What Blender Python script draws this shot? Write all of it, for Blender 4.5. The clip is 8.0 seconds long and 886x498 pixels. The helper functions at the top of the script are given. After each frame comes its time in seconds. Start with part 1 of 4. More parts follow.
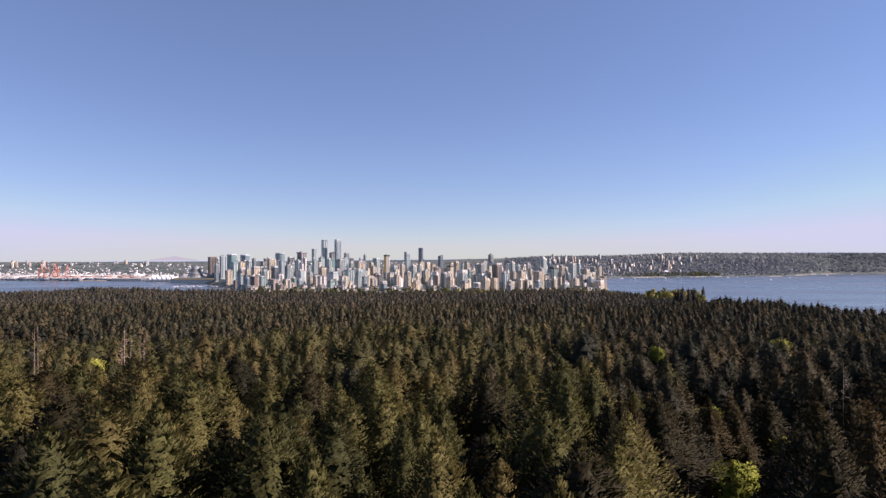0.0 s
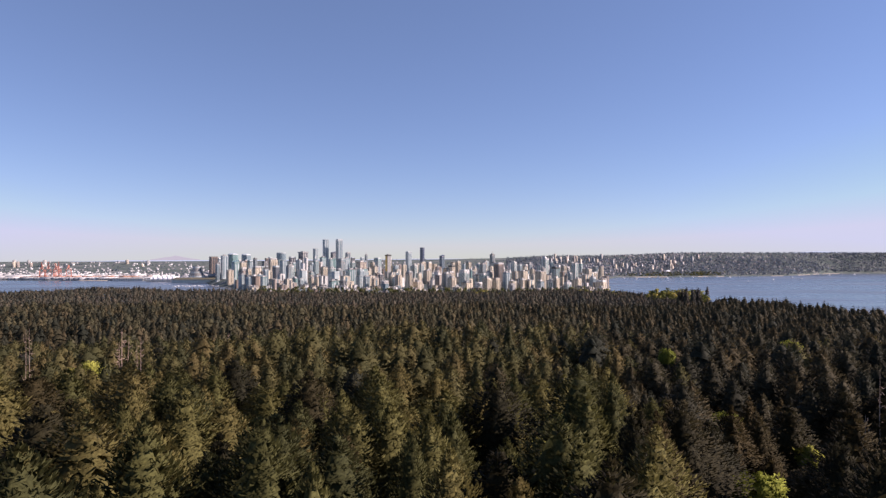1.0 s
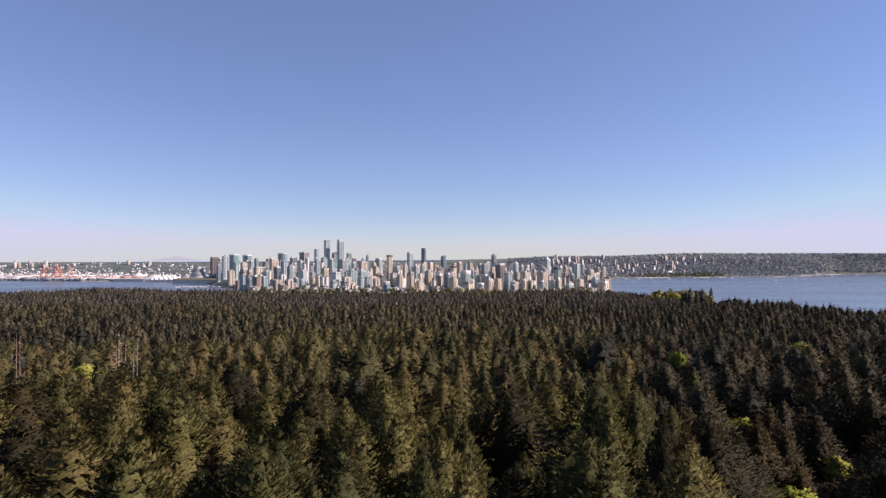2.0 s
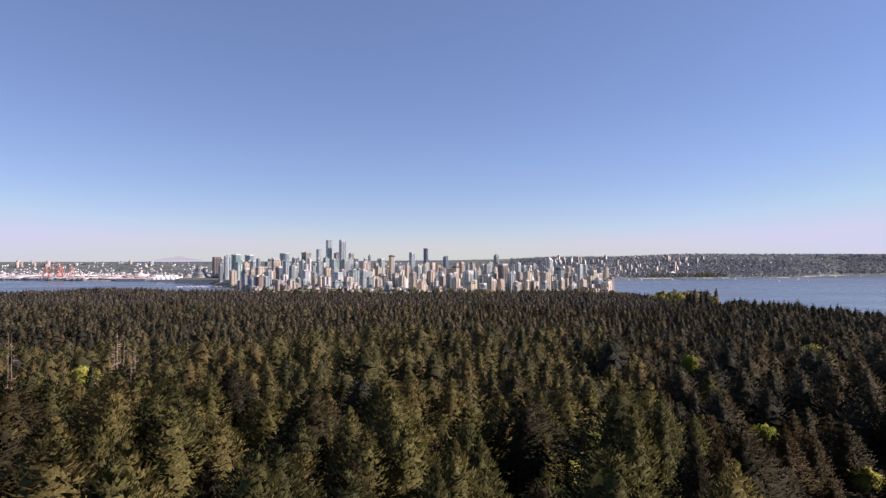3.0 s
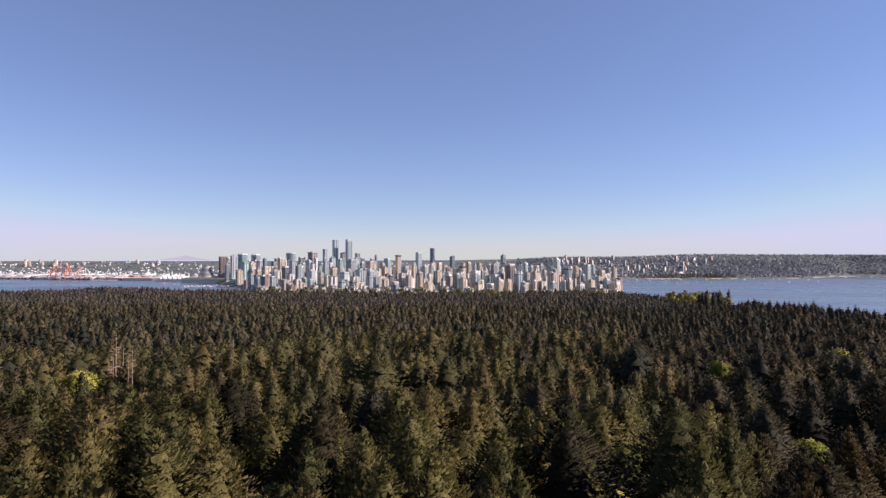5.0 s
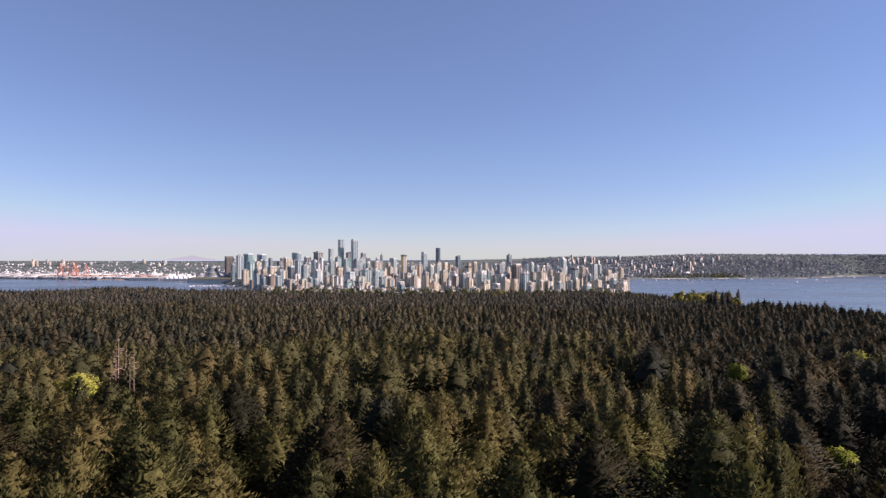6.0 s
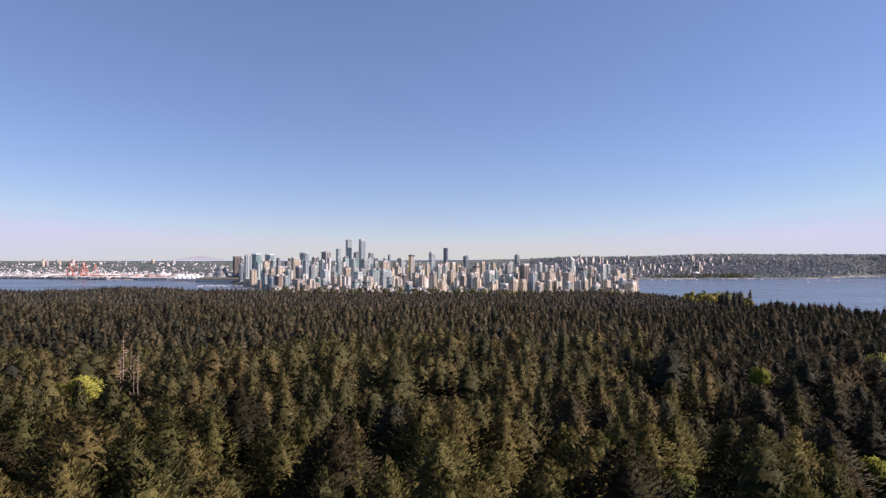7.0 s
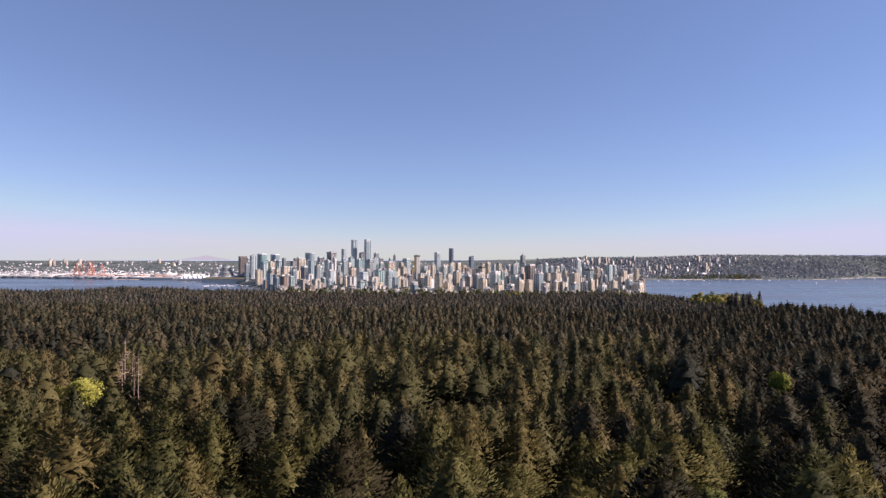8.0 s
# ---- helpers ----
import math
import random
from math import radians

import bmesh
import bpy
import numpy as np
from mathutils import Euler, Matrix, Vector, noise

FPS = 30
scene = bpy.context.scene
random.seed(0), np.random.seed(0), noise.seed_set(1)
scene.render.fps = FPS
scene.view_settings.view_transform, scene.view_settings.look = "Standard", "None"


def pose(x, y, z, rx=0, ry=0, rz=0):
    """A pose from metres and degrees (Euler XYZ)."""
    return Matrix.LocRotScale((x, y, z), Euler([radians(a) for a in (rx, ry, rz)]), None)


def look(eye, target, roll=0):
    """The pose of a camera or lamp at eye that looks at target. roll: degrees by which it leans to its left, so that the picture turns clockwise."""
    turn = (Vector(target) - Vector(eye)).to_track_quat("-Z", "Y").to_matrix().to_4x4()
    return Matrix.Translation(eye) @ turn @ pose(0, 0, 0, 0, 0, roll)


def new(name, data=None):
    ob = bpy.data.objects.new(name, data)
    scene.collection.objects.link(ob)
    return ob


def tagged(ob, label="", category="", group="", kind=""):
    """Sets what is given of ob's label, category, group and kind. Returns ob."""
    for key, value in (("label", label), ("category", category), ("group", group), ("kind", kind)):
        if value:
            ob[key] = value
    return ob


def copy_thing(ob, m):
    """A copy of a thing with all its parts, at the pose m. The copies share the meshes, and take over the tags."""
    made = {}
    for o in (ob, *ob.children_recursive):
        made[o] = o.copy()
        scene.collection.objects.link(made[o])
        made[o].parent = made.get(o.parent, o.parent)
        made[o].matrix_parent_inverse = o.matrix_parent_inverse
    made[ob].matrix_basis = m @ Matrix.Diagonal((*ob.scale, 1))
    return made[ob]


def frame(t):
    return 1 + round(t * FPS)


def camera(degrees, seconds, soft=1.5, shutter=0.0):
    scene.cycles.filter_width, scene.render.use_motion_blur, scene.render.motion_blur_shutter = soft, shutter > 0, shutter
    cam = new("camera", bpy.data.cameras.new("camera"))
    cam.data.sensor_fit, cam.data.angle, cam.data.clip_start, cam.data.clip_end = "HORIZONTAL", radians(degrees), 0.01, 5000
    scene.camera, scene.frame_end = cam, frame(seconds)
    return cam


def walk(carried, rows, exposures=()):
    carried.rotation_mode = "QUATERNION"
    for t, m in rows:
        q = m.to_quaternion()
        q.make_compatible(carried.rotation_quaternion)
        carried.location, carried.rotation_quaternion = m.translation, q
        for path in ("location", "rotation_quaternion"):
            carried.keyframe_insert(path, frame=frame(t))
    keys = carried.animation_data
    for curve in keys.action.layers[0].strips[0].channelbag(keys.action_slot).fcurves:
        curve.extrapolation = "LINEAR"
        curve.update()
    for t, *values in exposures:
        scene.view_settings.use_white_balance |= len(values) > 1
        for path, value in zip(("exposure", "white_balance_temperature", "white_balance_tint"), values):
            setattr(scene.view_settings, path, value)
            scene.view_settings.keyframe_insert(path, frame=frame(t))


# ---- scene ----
cam = camera(71.1, 8.0, soft=1.35)
PATH = [
    (0, (5.635, -7.738, 117.569), (5.633, -5.738, 117.596), -0.0),
    (0.5, (4.916, -4.45, 117.583), (4.912, -2.45, 117.61), -0.0),
    (1, (4.225, -1.237, 117.59), (4.219, 0.763, 117.616), -0.0),
    (1.5, (3.508, 2.015, 117.606), (3.5, 4.015, 117.633), -0.0),
    (3, (1.271, 11.582, 117.412), (1.255, 13.581, 117.441), 0.1),
    (3.5, (0.474, 14.712, 117.382), (0.452, 16.712, 117.411), 0.1),
    (4, (-0.254, 17.794, 117.336), (-0.279, 19.794, 117.364), 0.1),
    (4.5, (-0.989, 20.895, 117.327), (-1.019, 22.895, 117.356), 0.2),
    (6, (-3.341, 30.317, 117.227), (-3.394, 32.316, 117.255), 0.2),
    (6.5, (-4.089, 33.39, 117.218), (-4.156, 35.389, 117.246), 0.3),
    (7, (-4.831, 36.463, 117.205), (-4.908, 38.462, 117.233), 0.2),
    (7.5, (-5.603, 39.511, 117.189), (-5.687, 41.509, 117.218), 0.3),
    (8, (-6.377, 42.629, 117.17), (-6.471, 44.627, 117.199), 0.3),
]
walk(cam, [(t, look(eye, target, roll)) for t, eye, target, roll in PATH], [(0, 0.88, 6350, 32)])

# ---- world, sun, exposure ----
SUN_TURN, SUN_UP = 88.0, 36.0      # degrees to the right of the view, and above the horizon
world = bpy.data.worlds.new("clear_sky")
scene.world = world
world.use_nodes = True
wn = world.node_tree.nodes
sky = wn.new("ShaderNodeTexSky")
sky.sky_type, sky.sun_disc = "NISHITA", False
sky.sun_elevation, sky.sun_rotation = radians(SUN_UP), radians(SUN_TURN)
sky.altitude, sky.air_density, sky.dust_density, sky.ozone_density = 120, 0.9, 0.05, 4.0
veil = wn.new("ShaderNodeMix")      # light scattered more than once: an even pale blue added to the sky
veil.data_type, veil.blend_type = "RGBA", "ADD"
veil.inputs[0].default_value = 1.0
veil.inputs[7].default_value = (0.48, 0.73, 0.92, 1)
clear = wn.new("ShaderNodeMix")     # very clean sea air: the low sky is less yellow
clear.data_type, clear.blend_type = "RGBA", "MULTIPLY"
clear.inputs[0].default_value = 1.0
clear.inputs[7].default_value = (0.94, 0.955, 0.985, 1)
world.node_tree.links.new(sky.outputs[0], clear.inputs[6])
world.node_tree.links.new(clear.outputs[2], veil.inputs[6])
haze = wn.new("ShaderNodeMix")      # haze over land and sea: no part of the low sky is brighter or warmer than this
haze.data_type, haze.blend_type = "RGBA", "DARKEN"
haze.inputs[0].default_value = 1.0
haze.inputs[7].default_value = (5.85, 6.62, 7.65, 1)
world.node_tree.links.new(veil.outputs[2], haze.inputs[6])
world.node_tree.links.new(haze.outputs[2], wn["Background"].inputs[0])
wn["Background"].inputs[1].default_value = 0.0555
sun = new("sun", bpy.data.lights.new("sun", "SUN"))
sun.data.energy, sun.data.angle, sun.data.color = 4.9, radians(0.53), (1.0, 0.89, 0.75)
sun_from = Vector((math.sin(radians(SUN_TURN)) * math.cos(radians(SUN_UP)), math.cos(radians(SUN_TURN)) * math.cos(radians(SUN_UP)), math.sin(radians(SUN_UP))))
sun.matrix_world = look(sun_from * 300, (0, 0, 0))


# ---- materials ----
class Nodes:
    """Short forms for a node tree."""

    def __init__(self, name):
        self.mat = bpy.data.materials.new(name)
        self.mat.use_nodes = True
        self.tree = self.mat.node_tree
        self.bsdf = self.tree.nodes["Principled BSDF"]

    def node(self, kind, **values):
        n = self.tree.nodes.new("ShaderNode" + kind)
        for key, v in values.items():
            n.inputs[key.replace("_", " ")].default_value = v
        return n

    def link(self, a, b):
        self.tree.links.new(a, b)

    def coords(self, which="Object"):
        return self.node("TexCoord").outputs[which]

    def world_place(self):
        return self.node("NewGeometry").outputs["Position"]

    def noise(self, at, scale, detail=3.0, rough=0.6):
        n = self.node("TexNoise", Scale=scale, Detail=detail, Roughness=rough)
        self.link(at, n.inputs["Vector"])
        return n.outputs["Fac"]

    def ramp(self, fac, stops):
        n = self.tree.nodes.new("ShaderNodeValToRGB")
        while len(n.color_ramp.elements) < len(stops):
            n.color_ramp.elements.new(0.5)
        for e, (p, c) in zip(n.color_ramp.elements, stops):
            e.position, e.color = p, (*c, 1)
        self.link(fac, n.inputs[0])
        return n.outputs[0]

    def math(self, op, a, b=None):
        n = self.tree.nodes.new("ShaderNodeMath")
        n.operation = op
        for i, v in enumerate((a, b)):
            if v is None:
                continue
            if isinstance(v, (int, float)):
                n.inputs[i].default_value = v
            else:
                self.link(v, n.inputs[i])
        return n.outputs[0]

    def mix(self, fac, a, b, blend="MIX"):
        n = self.tree.nodes.new("ShaderNodeMix")
        n.data_type, n.blend_type = "RGBA", blend
        for i, v in ((0, fac), (6, a), (7, b)):
            if isinstance(v, (int, float)):
                n.inputs[i].default_value = v
            elif isinstance(v, tuple):
                n.inputs[i].default_value = (*v, 1)
            else:
                self.link(v, n.inputs[i])
        return n.outputs[2]

    def bump(self, height, strength, distance):
        n = self.node("Bump", Strength=strength, Distance=distance)
        self.link(height, n.inputs["Height"])
        self.link(n.outputs[0], self.bsdf.inputs["Normal"])

    def done(self, colour, rough=0.8, metal=0.0, spec=0.3):
        if isinstance(colour, tuple):
            self.bsdf.inputs["Base Color"].default_value = (*colour, 1)
        else:
            self.link(colour, self.bsdf.inputs["Base Color"])
        self.bsdf.inputs["Roughness"].default_value = rough
        self.bsdf.inputs["Metallic"].default_value = metal
        self.bsdf.inputs["Specular IOR Level"].default_value = spec
        return self.mat


def foliage(name, dark, green, olive, rust, per_tree=True, uneven=0.3, grain=2.4):
    """Needles or leaves: the hue changes from tree to tree, the depth of colour from twig to twig."""
    n = Nodes(name)
    at = n.world_place()
    if per_tree:
        rand = n.node("ObjectInfo").outputs["Random"]
    else:
        own = n.node("Attribute")
        own.attribute_name = "tree_tone"
        rand = own.outputs["Fac"]
    broad = n.noise(at, 0.045, 2.0)
    fine = n.noise(at, 0.7, 2.0)
    twig = n.node("NewGeometry").outputs["Random Per Island"]
    v = n.math("ADD", n.math("MULTIPLY", rand, 0.85), n.math("MULTIPLY", n.math("SUBTRACT", broad, 0.5), 0.7))
    v = n.math("ADD", v, n.math("ADD", 0.07, n.math("MULTIPLY", n.math("SUBTRACT", fine, 0.5), 0.3)))
    hue = n.ramp(v, [(0.06, dark), (0.38, green), (0.66, olive), (0.96, rust)])
    clump = n.noise(at, 2.0, 2.0, 0.65)
    depth = n.math("ADD", 1.0 - uneven / 2, n.math("MULTIPLY", twig, uneven))
    depth = n.math("MULTIPLY", depth, n.math("MAXIMUM", 0.22, n.math("ADD", n.math("MULTIPLY", clump, grain), 1.0 - grain / 2)))
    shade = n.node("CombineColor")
    for k in range(3):
        n.link(depth, shade.inputs[k])
    colour = n.mix(1.0, hue, shade.outputs[0], "MULTIPLY")
    m = n.done(colour, 0.85, 0, 0.11)
    thin = n.node("BsdfTranslucent")
    n.link(colour, thin.inputs[0])
    both = n.node("MixShader", Fac=0.34)
    n.link(n.bsdf.outputs[0], both.inputs[1])
    n.link(thin.outputs[0], both.inputs[2])
    n.link(both.outputs[0], n.tree.nodes["Material Output"].inputs[0])
    return m


def plain(name, a, b, scale, rough=0.8, metal=0.0, spec=0.3, bump=0.0):
    """A surface with two tones at two scales."""
    n = Nodes(name)
    at = n.coords()
    v = n.math("ADD", n.math("MULTIPLY", n.noise(at, scale), 0.6), n.math("MULTIPLY", n.noise(at, scale * 7), 0.4))
    if bump:
        n.bump(v, 0.4, bump)
    return n.done(n.ramp(v, [(0.3, a), (0.7, b)]), rough, metal, spec)


def facade(name, wall, glass, storey=3.1, bay=5.6, open_part=0.36, rough=0.75, spread=0.38):
    """Storeys of windows between wall bands, with small changes of tone from house to house."""
    n = Nodes(name)
    at = n.coords()
    sep = n.node("SeparateXYZ")
    n.link(at, sep.inputs[0])
    row = n.math("FRACT", n.math("DIVIDE", sep.outputs[2], storey))
    col = n.math("FRACT", n.math("DIVIDE", n.math("ADD", sep.outputs[0], sep.outputs[1]), bay))
    win = n.math("MULTIPLY", n.math("LESS_THAN", row, open_part + 0.15), n.math("LESS_THAN", col, open_part + 0.2))
    rand = n.node("ObjectInfo").outputs["Random"]
    stain = n.noise(at, 0.09, 3.0)
    k = n.math("ADD", n.math("MULTIPLY", rand, spread), n.math("MULTIPLY", stain, 0.25))
    tone = n.mix(k, wall, tuple(c * 0.62 for c in wall))
    stack = n.math("LESS_THAN", n.math("FRACT", n.math("ADD", n.math("DIVIDE", n.math("SUBTRACT", sep.outputs[0], sep.outputs[1]), bay * 2.1), rand)), 0.36)
    tone = n.mix(n.math("MULTIPLY", stack, 0.42), tone, glass)      # recessed balconies, one above another, as strips with their shade in the colour
    colour = n.mix(win, tone, glass)
    n.link(n.math("SUBTRACT", rough, n.math("MULTIPLY", win, rough - 0.15)), n.bsdf.inputs["Roughness"])
    m = n.done(colour, rough, 0, 0.5)
    return m


def curtain(name, a, b, storey=3.4):
    """Reflecting curtain wall, with the slab edges as paler lines."""
    n = Nodes(name)
    at = n.coords()
    sep = n.node("SeparateXYZ")
    n.link(at, sep.inputs[0])
    row = n.math("LESS_THAN", n.math("FRACT", n.math("DIVIDE", sep.outputs[2], storey)), 0.22)
    tone = n.ramp(n.noise(at, 0.12, 2.0), [(0.3, a), (0.7, b)])
    pale = n.mix(0.5, tone, (0.45, 0.47, 0.48))
    n.link(n.math("ADD", n.math("MULTIPLY", row, 0.4), 0.16), n.bsdf.inputs["Roughness"])
    return n.done(n.mix(row, tone, pale), 0.2, 0.0, 0.9)


M = {}
M["needle"] = foliage("conifer_needles", (0.048, 0.051, 0.020), (0.076, 0.076, 0.026), (0.096, 0.089, 0.030), (0.107, 0.088, 0.032))
M["olive_far"] = foliage("olive_conifer_needles", (0.046, 0.049, 0.023), (0.071, 0.069, 0.028), (0.092, 0.083, 0.033), (0.104, 0.082, 0.034), False)
# greyer and flatter with distance: forest haze put into these needle colours
M["olive_farther"] = foliage("faintly_hazed_needles", (0.048, 0.048, 0.031), (0.068, 0.065, 0.036), (0.089, 0.078, 0.041), (0.101, 0.080, 0.045), False, 0.28, 1.6)
M["needle_far"] = foliage("hazed_conifer_needles", (0.046, 0.050, 0.040), (0.065, 0.065, 0.047), (0.090, 0.079, 0.054), (0.108, 0.087, 0.061), False, 0.25, 0.9)
# dark kinds, with the shade of the right-hand side put into their colour
M["shaded_needle"] = foliage("shaded_conifer_needles", (0.022, 0.022, 0.013), (0.029, 0.027, 0.014), (0.042, 0.034, 0.015), (0.055, 0.041, 0.018))
M["shaded_middle"] = foliage("shaded_conifer_needles_middle", (0.026, 0.030, 0.021), (0.035, 0.036, 0.024), (0.050, 0.045, 0.026), (0.068, 0.054, 0.027), False)
# both shade and distance haze are in this colour
M["dark_hazed_needle"] = foliage("dark_hazed_needles", (0.034, 0.038, 0.036), (0.047, 0.049, 0.041), (0.063, 0.059, 0.048), (0.078, 0.067, 0.055), False, 0.25, 0.9)
M["leaf"] = foliage("spring_leaves", (0.134, 0.158, 0.027), (0.206, 0.232, 0.041), (0.268, 0.274, 0.054), (0.347, 0.339, 0.077))
M["dull_leaf"] = foliage("olive_leaves", (0.068, 0.085, 0.024), (0.096, 0.110, 0.032), (0.123, 0.130, 0.040), (0.150, 0.143, 0.048))
M["leaf_far"] = foliage("spring_leaves_far", (0.081, 0.098, 0.033), (0.144, 0.155, 0.044), (0.230, 0.218, 0.055), (0.345, 0.287, 0.077), False, 0.25, 0.9)
# blue-grey tint on far trees: haze put into the leaf colour
M["hazed_leaf"] = foliage("hazed_town_leaves", (0.080, 0.109, 0.152), (0.116, 0.153, 0.199), (0.158, 0.190, 0.229), (0.212, 0.220, 0.243), False, 0.25, 0.9)
M["park_leaf"] = foliage("park_tree_leaves", (0.036, 0.046, 0.022), (0.066, 0.080, 0.032), (0.100, 0.104, 0.040), (0.15, 0.14, 0.05), False, 0.25, 0.9)
M["bark"] = plain("bark", (0.05, 0.038, 0.028), (0.12, 0.095, 0.075), 0.8, 0.9, bump=0.05)
M["dead"] = plain("dead_wood", (0.20, 0.14, 0.105), (0.40, 0.30, 0.23), 0.6, 0.85, bump=0.03)
M["cream"] = facade("cream_concrete", (0.85, 0.765, 0.57), (0.135, 0.125, 0.12))
M["white"] = facade("white_concrete", (0.86, 0.84, 0.77), (0.15, 0.155, 0.165))
M["beige"] = facade("beige_brick", (0.64, 0.56, 0.42), (0.11, 0.10, 0.095))
M["pink"] = facade("pinkish_brick", (0.50, 0.43, 0.35), (0.11, 0.10, 0.10))
M["brown"] = facade("brown_brick", (0.30, 0.23, 0.17), (0.12, 0.11, 0.11))
M["grey"] = facade("grey_concrete", (0.42, 0.41, 0.37), (0.14, 0.16, 0.18))
# golden colour standing in for sunlight reflected by a facade
M["gold"] = facade("gold_reflection", (0.85, 0.56, 0.16), (0.66, 0.44, 0.14), 3.1, 5.6, 0.3)
M["glass_blue"] = curtain("blue_glass", (0.08, 0.14, 0.16), (0.17, 0.24, 0.26))
M["glass_green"] = curtain("green_glass", (0.07, 0.16, 0.15), (0.16, 0.28, 0.26))
M["glass_pale"] = curtain("pale_glass", (0.34, 0.41, 0.41), (0.50, 0.56, 0.54))
M["glass_dark"] = curtain("dark_glass", (0.03, 0.036, 0.045), (0.06, 0.07, 0.08))
M["glass_night"] = curtain("navy_glass", (0.02, 0.035, 0.07), (0.04, 0.06, 0.11))
M["roof"] = plain("roof_gravel", (0.25, 0.24, 0.22), (0.42, 0.40, 0.37), 0.2, 0.9)
M["dark_roof"] = plain("dark_roofing", (0.05, 0.055, 0.05), (0.11, 0.11, 0.10), 0.2, 0.9)
M["turf"] = plain("dry_turf", (0.075, 0.075, 0.05), (0.14, 0.13, 0.095), 0.05, 0.95)
M["sail"] = plain("white_fabric", (0.75, 0.75, 0.74), (0.85, 0.85, 0.83), 0.1, 0.6)
M["red_steel"] = plain("orange_red_steel", (0.52, 0.20, 0.14), (0.64, 0.29, 0.21), 0.1, 0.5)
M["boxes"] = plain("stacked_containers", (0.30, 0.10, 0.06), (0.50, 0.36, 0.26), 0.05, 0.7)
M["quay"] = plain("quay_concrete", (0.28, 0.27, 0.25), (0.45, 0.43, 0.40), 0.05, 0.85)
M["hull"] = plain("white_hull", (0.75, 0.75, 0.74), (0.85, 0.85, 0.84), 0.5, 0.3)

# darkest walls raised to grey: harbour haze put into the wall colour
n = Nodes("hazed_town_walls")
rand = n.node("NewGeometry").outputs["Random Per Island"]
M["town"] = n.done(n.ramp(rand, [(0.0, (0.24, 0.24, 0.24)), (0.35, (0.33, 0.33, 0.32)), (0.7, (0.44, 0.44, 0.43)), (1.0, (0.68, 0.68, 0.66))]), 0.8)

n = Nodes("hillside_walls")
rand = n.node("NewGeometry").outputs["Random Per Island"]
M["hill_houses"] = n.done(n.ramp(rand, [(0.0, (0.15, 0.14, 0.14)), (0.45, (0.22, 0.21, 0.21)), (0.85, (0.30, 0.29, 0.29)), (1.0, (0.46, 0.45, 0.44))]), 0.8)

n = Nodes("land")
at = n.world_place()
sep = n.node("SeparateXYZ")
n.link(at, sep.inputs[0])
soil = n.ramp(n.noise(at, 0.05, 4.0), [(0.35, (0.020, 0.018, 0.010)), (0.65, (0.045, 0.040, 0.020))])
# town and hillside ground, its bluish tint holding some of the distance haze
streets = n.ramp(n.noise(at, 0.012, 5.0, 0.7), [(0.38, (0.062, 0.083, 0.076)), (0.52, (0.092, 0.112, 0.100)), (0.68, (0.188, 0.189, 0.189))])
town_side = n.math("GREATER_THAN", sep.outputs[1], 1780.0)
beach = n.math("MULTIPLY", n.math("LESS_THAN", n.math("ADD", sep.outputs[2], n.noise(at, 0.02)), 2.6), n.math("GREATER_THAN", n.noise(at, 0.004, 2.0), 0.57))
colour = n.mix(n.math("MULTIPLY", beach, town_side), n.mix(town_side, soil, streets), (0.42, 0.36, 0.28))
n.bump(n.noise(at, 0.5), 0.5, 0.3)
M["land"] = n.done(colour, 0.95, 0, 0.1)

n = Nodes("sea_water")
at = n.world_place()
drawn = n.tree.nodes.new("ShaderNodeVectorMath")    # wind streaks lie along the shore
drawn.operation = "MULTIPLY"
drawn.inputs[1].default_value = (0.28, 1.0, 1.0)
n.link(at, drawn.inputs[0])
streak = n.noise(drawn.outputs[0], 0.0042, 5.0, 0.6)
patch = n.noise(at, 0.0035, 4.0, 0.65)
n.bump(n.math("ADD", n.noise(at, 0.12, 5.0, 0.7), n.math("MULTIPLY", n.noise(at, 0.7, 2.0), 0.3)), 0.16, 1.4)
n.link(n.math("ADD", 0.10, n.math("MULTIPLY", n.math("MULTIPLY", streak, streak), 0.75)), n.bsdf.inputs["Roughness"])
M["sea"] = n.done(n.ramp(n.math("ADD", n.math("MULTIPLY", patch, 0.4), n.math("MULTIPLY", streak, 0.6)), [(0.34, (0.050, 0.076, 0.102)), (0.55, (0.080, 0.100, 0.124)), (0.70, (0.125, 0.140, 0.158))]), 0.25, 0, 0.5)

# bright, hazy snow imitated by a glow close to the sky's tone
n = Nodes("glowing_far_snow")
n.bsdf.inputs["Emission Color"].default_value = (0.62, 0.61, 0.64, 1)
n.bsdf.inputs["Emission Strength"].default_value = 0.46
M["snow"] = n.done((0.08, 0.08, 0.08), 1.0, 0, 0.0)

# distant haze painted in as a blue glow over dark hills
n = Nodes("painted_haze_hills")
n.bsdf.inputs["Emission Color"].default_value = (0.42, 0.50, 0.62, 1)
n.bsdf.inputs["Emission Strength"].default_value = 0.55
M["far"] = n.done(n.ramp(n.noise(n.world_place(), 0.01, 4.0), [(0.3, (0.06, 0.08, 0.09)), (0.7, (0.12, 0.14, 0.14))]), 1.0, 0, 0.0)


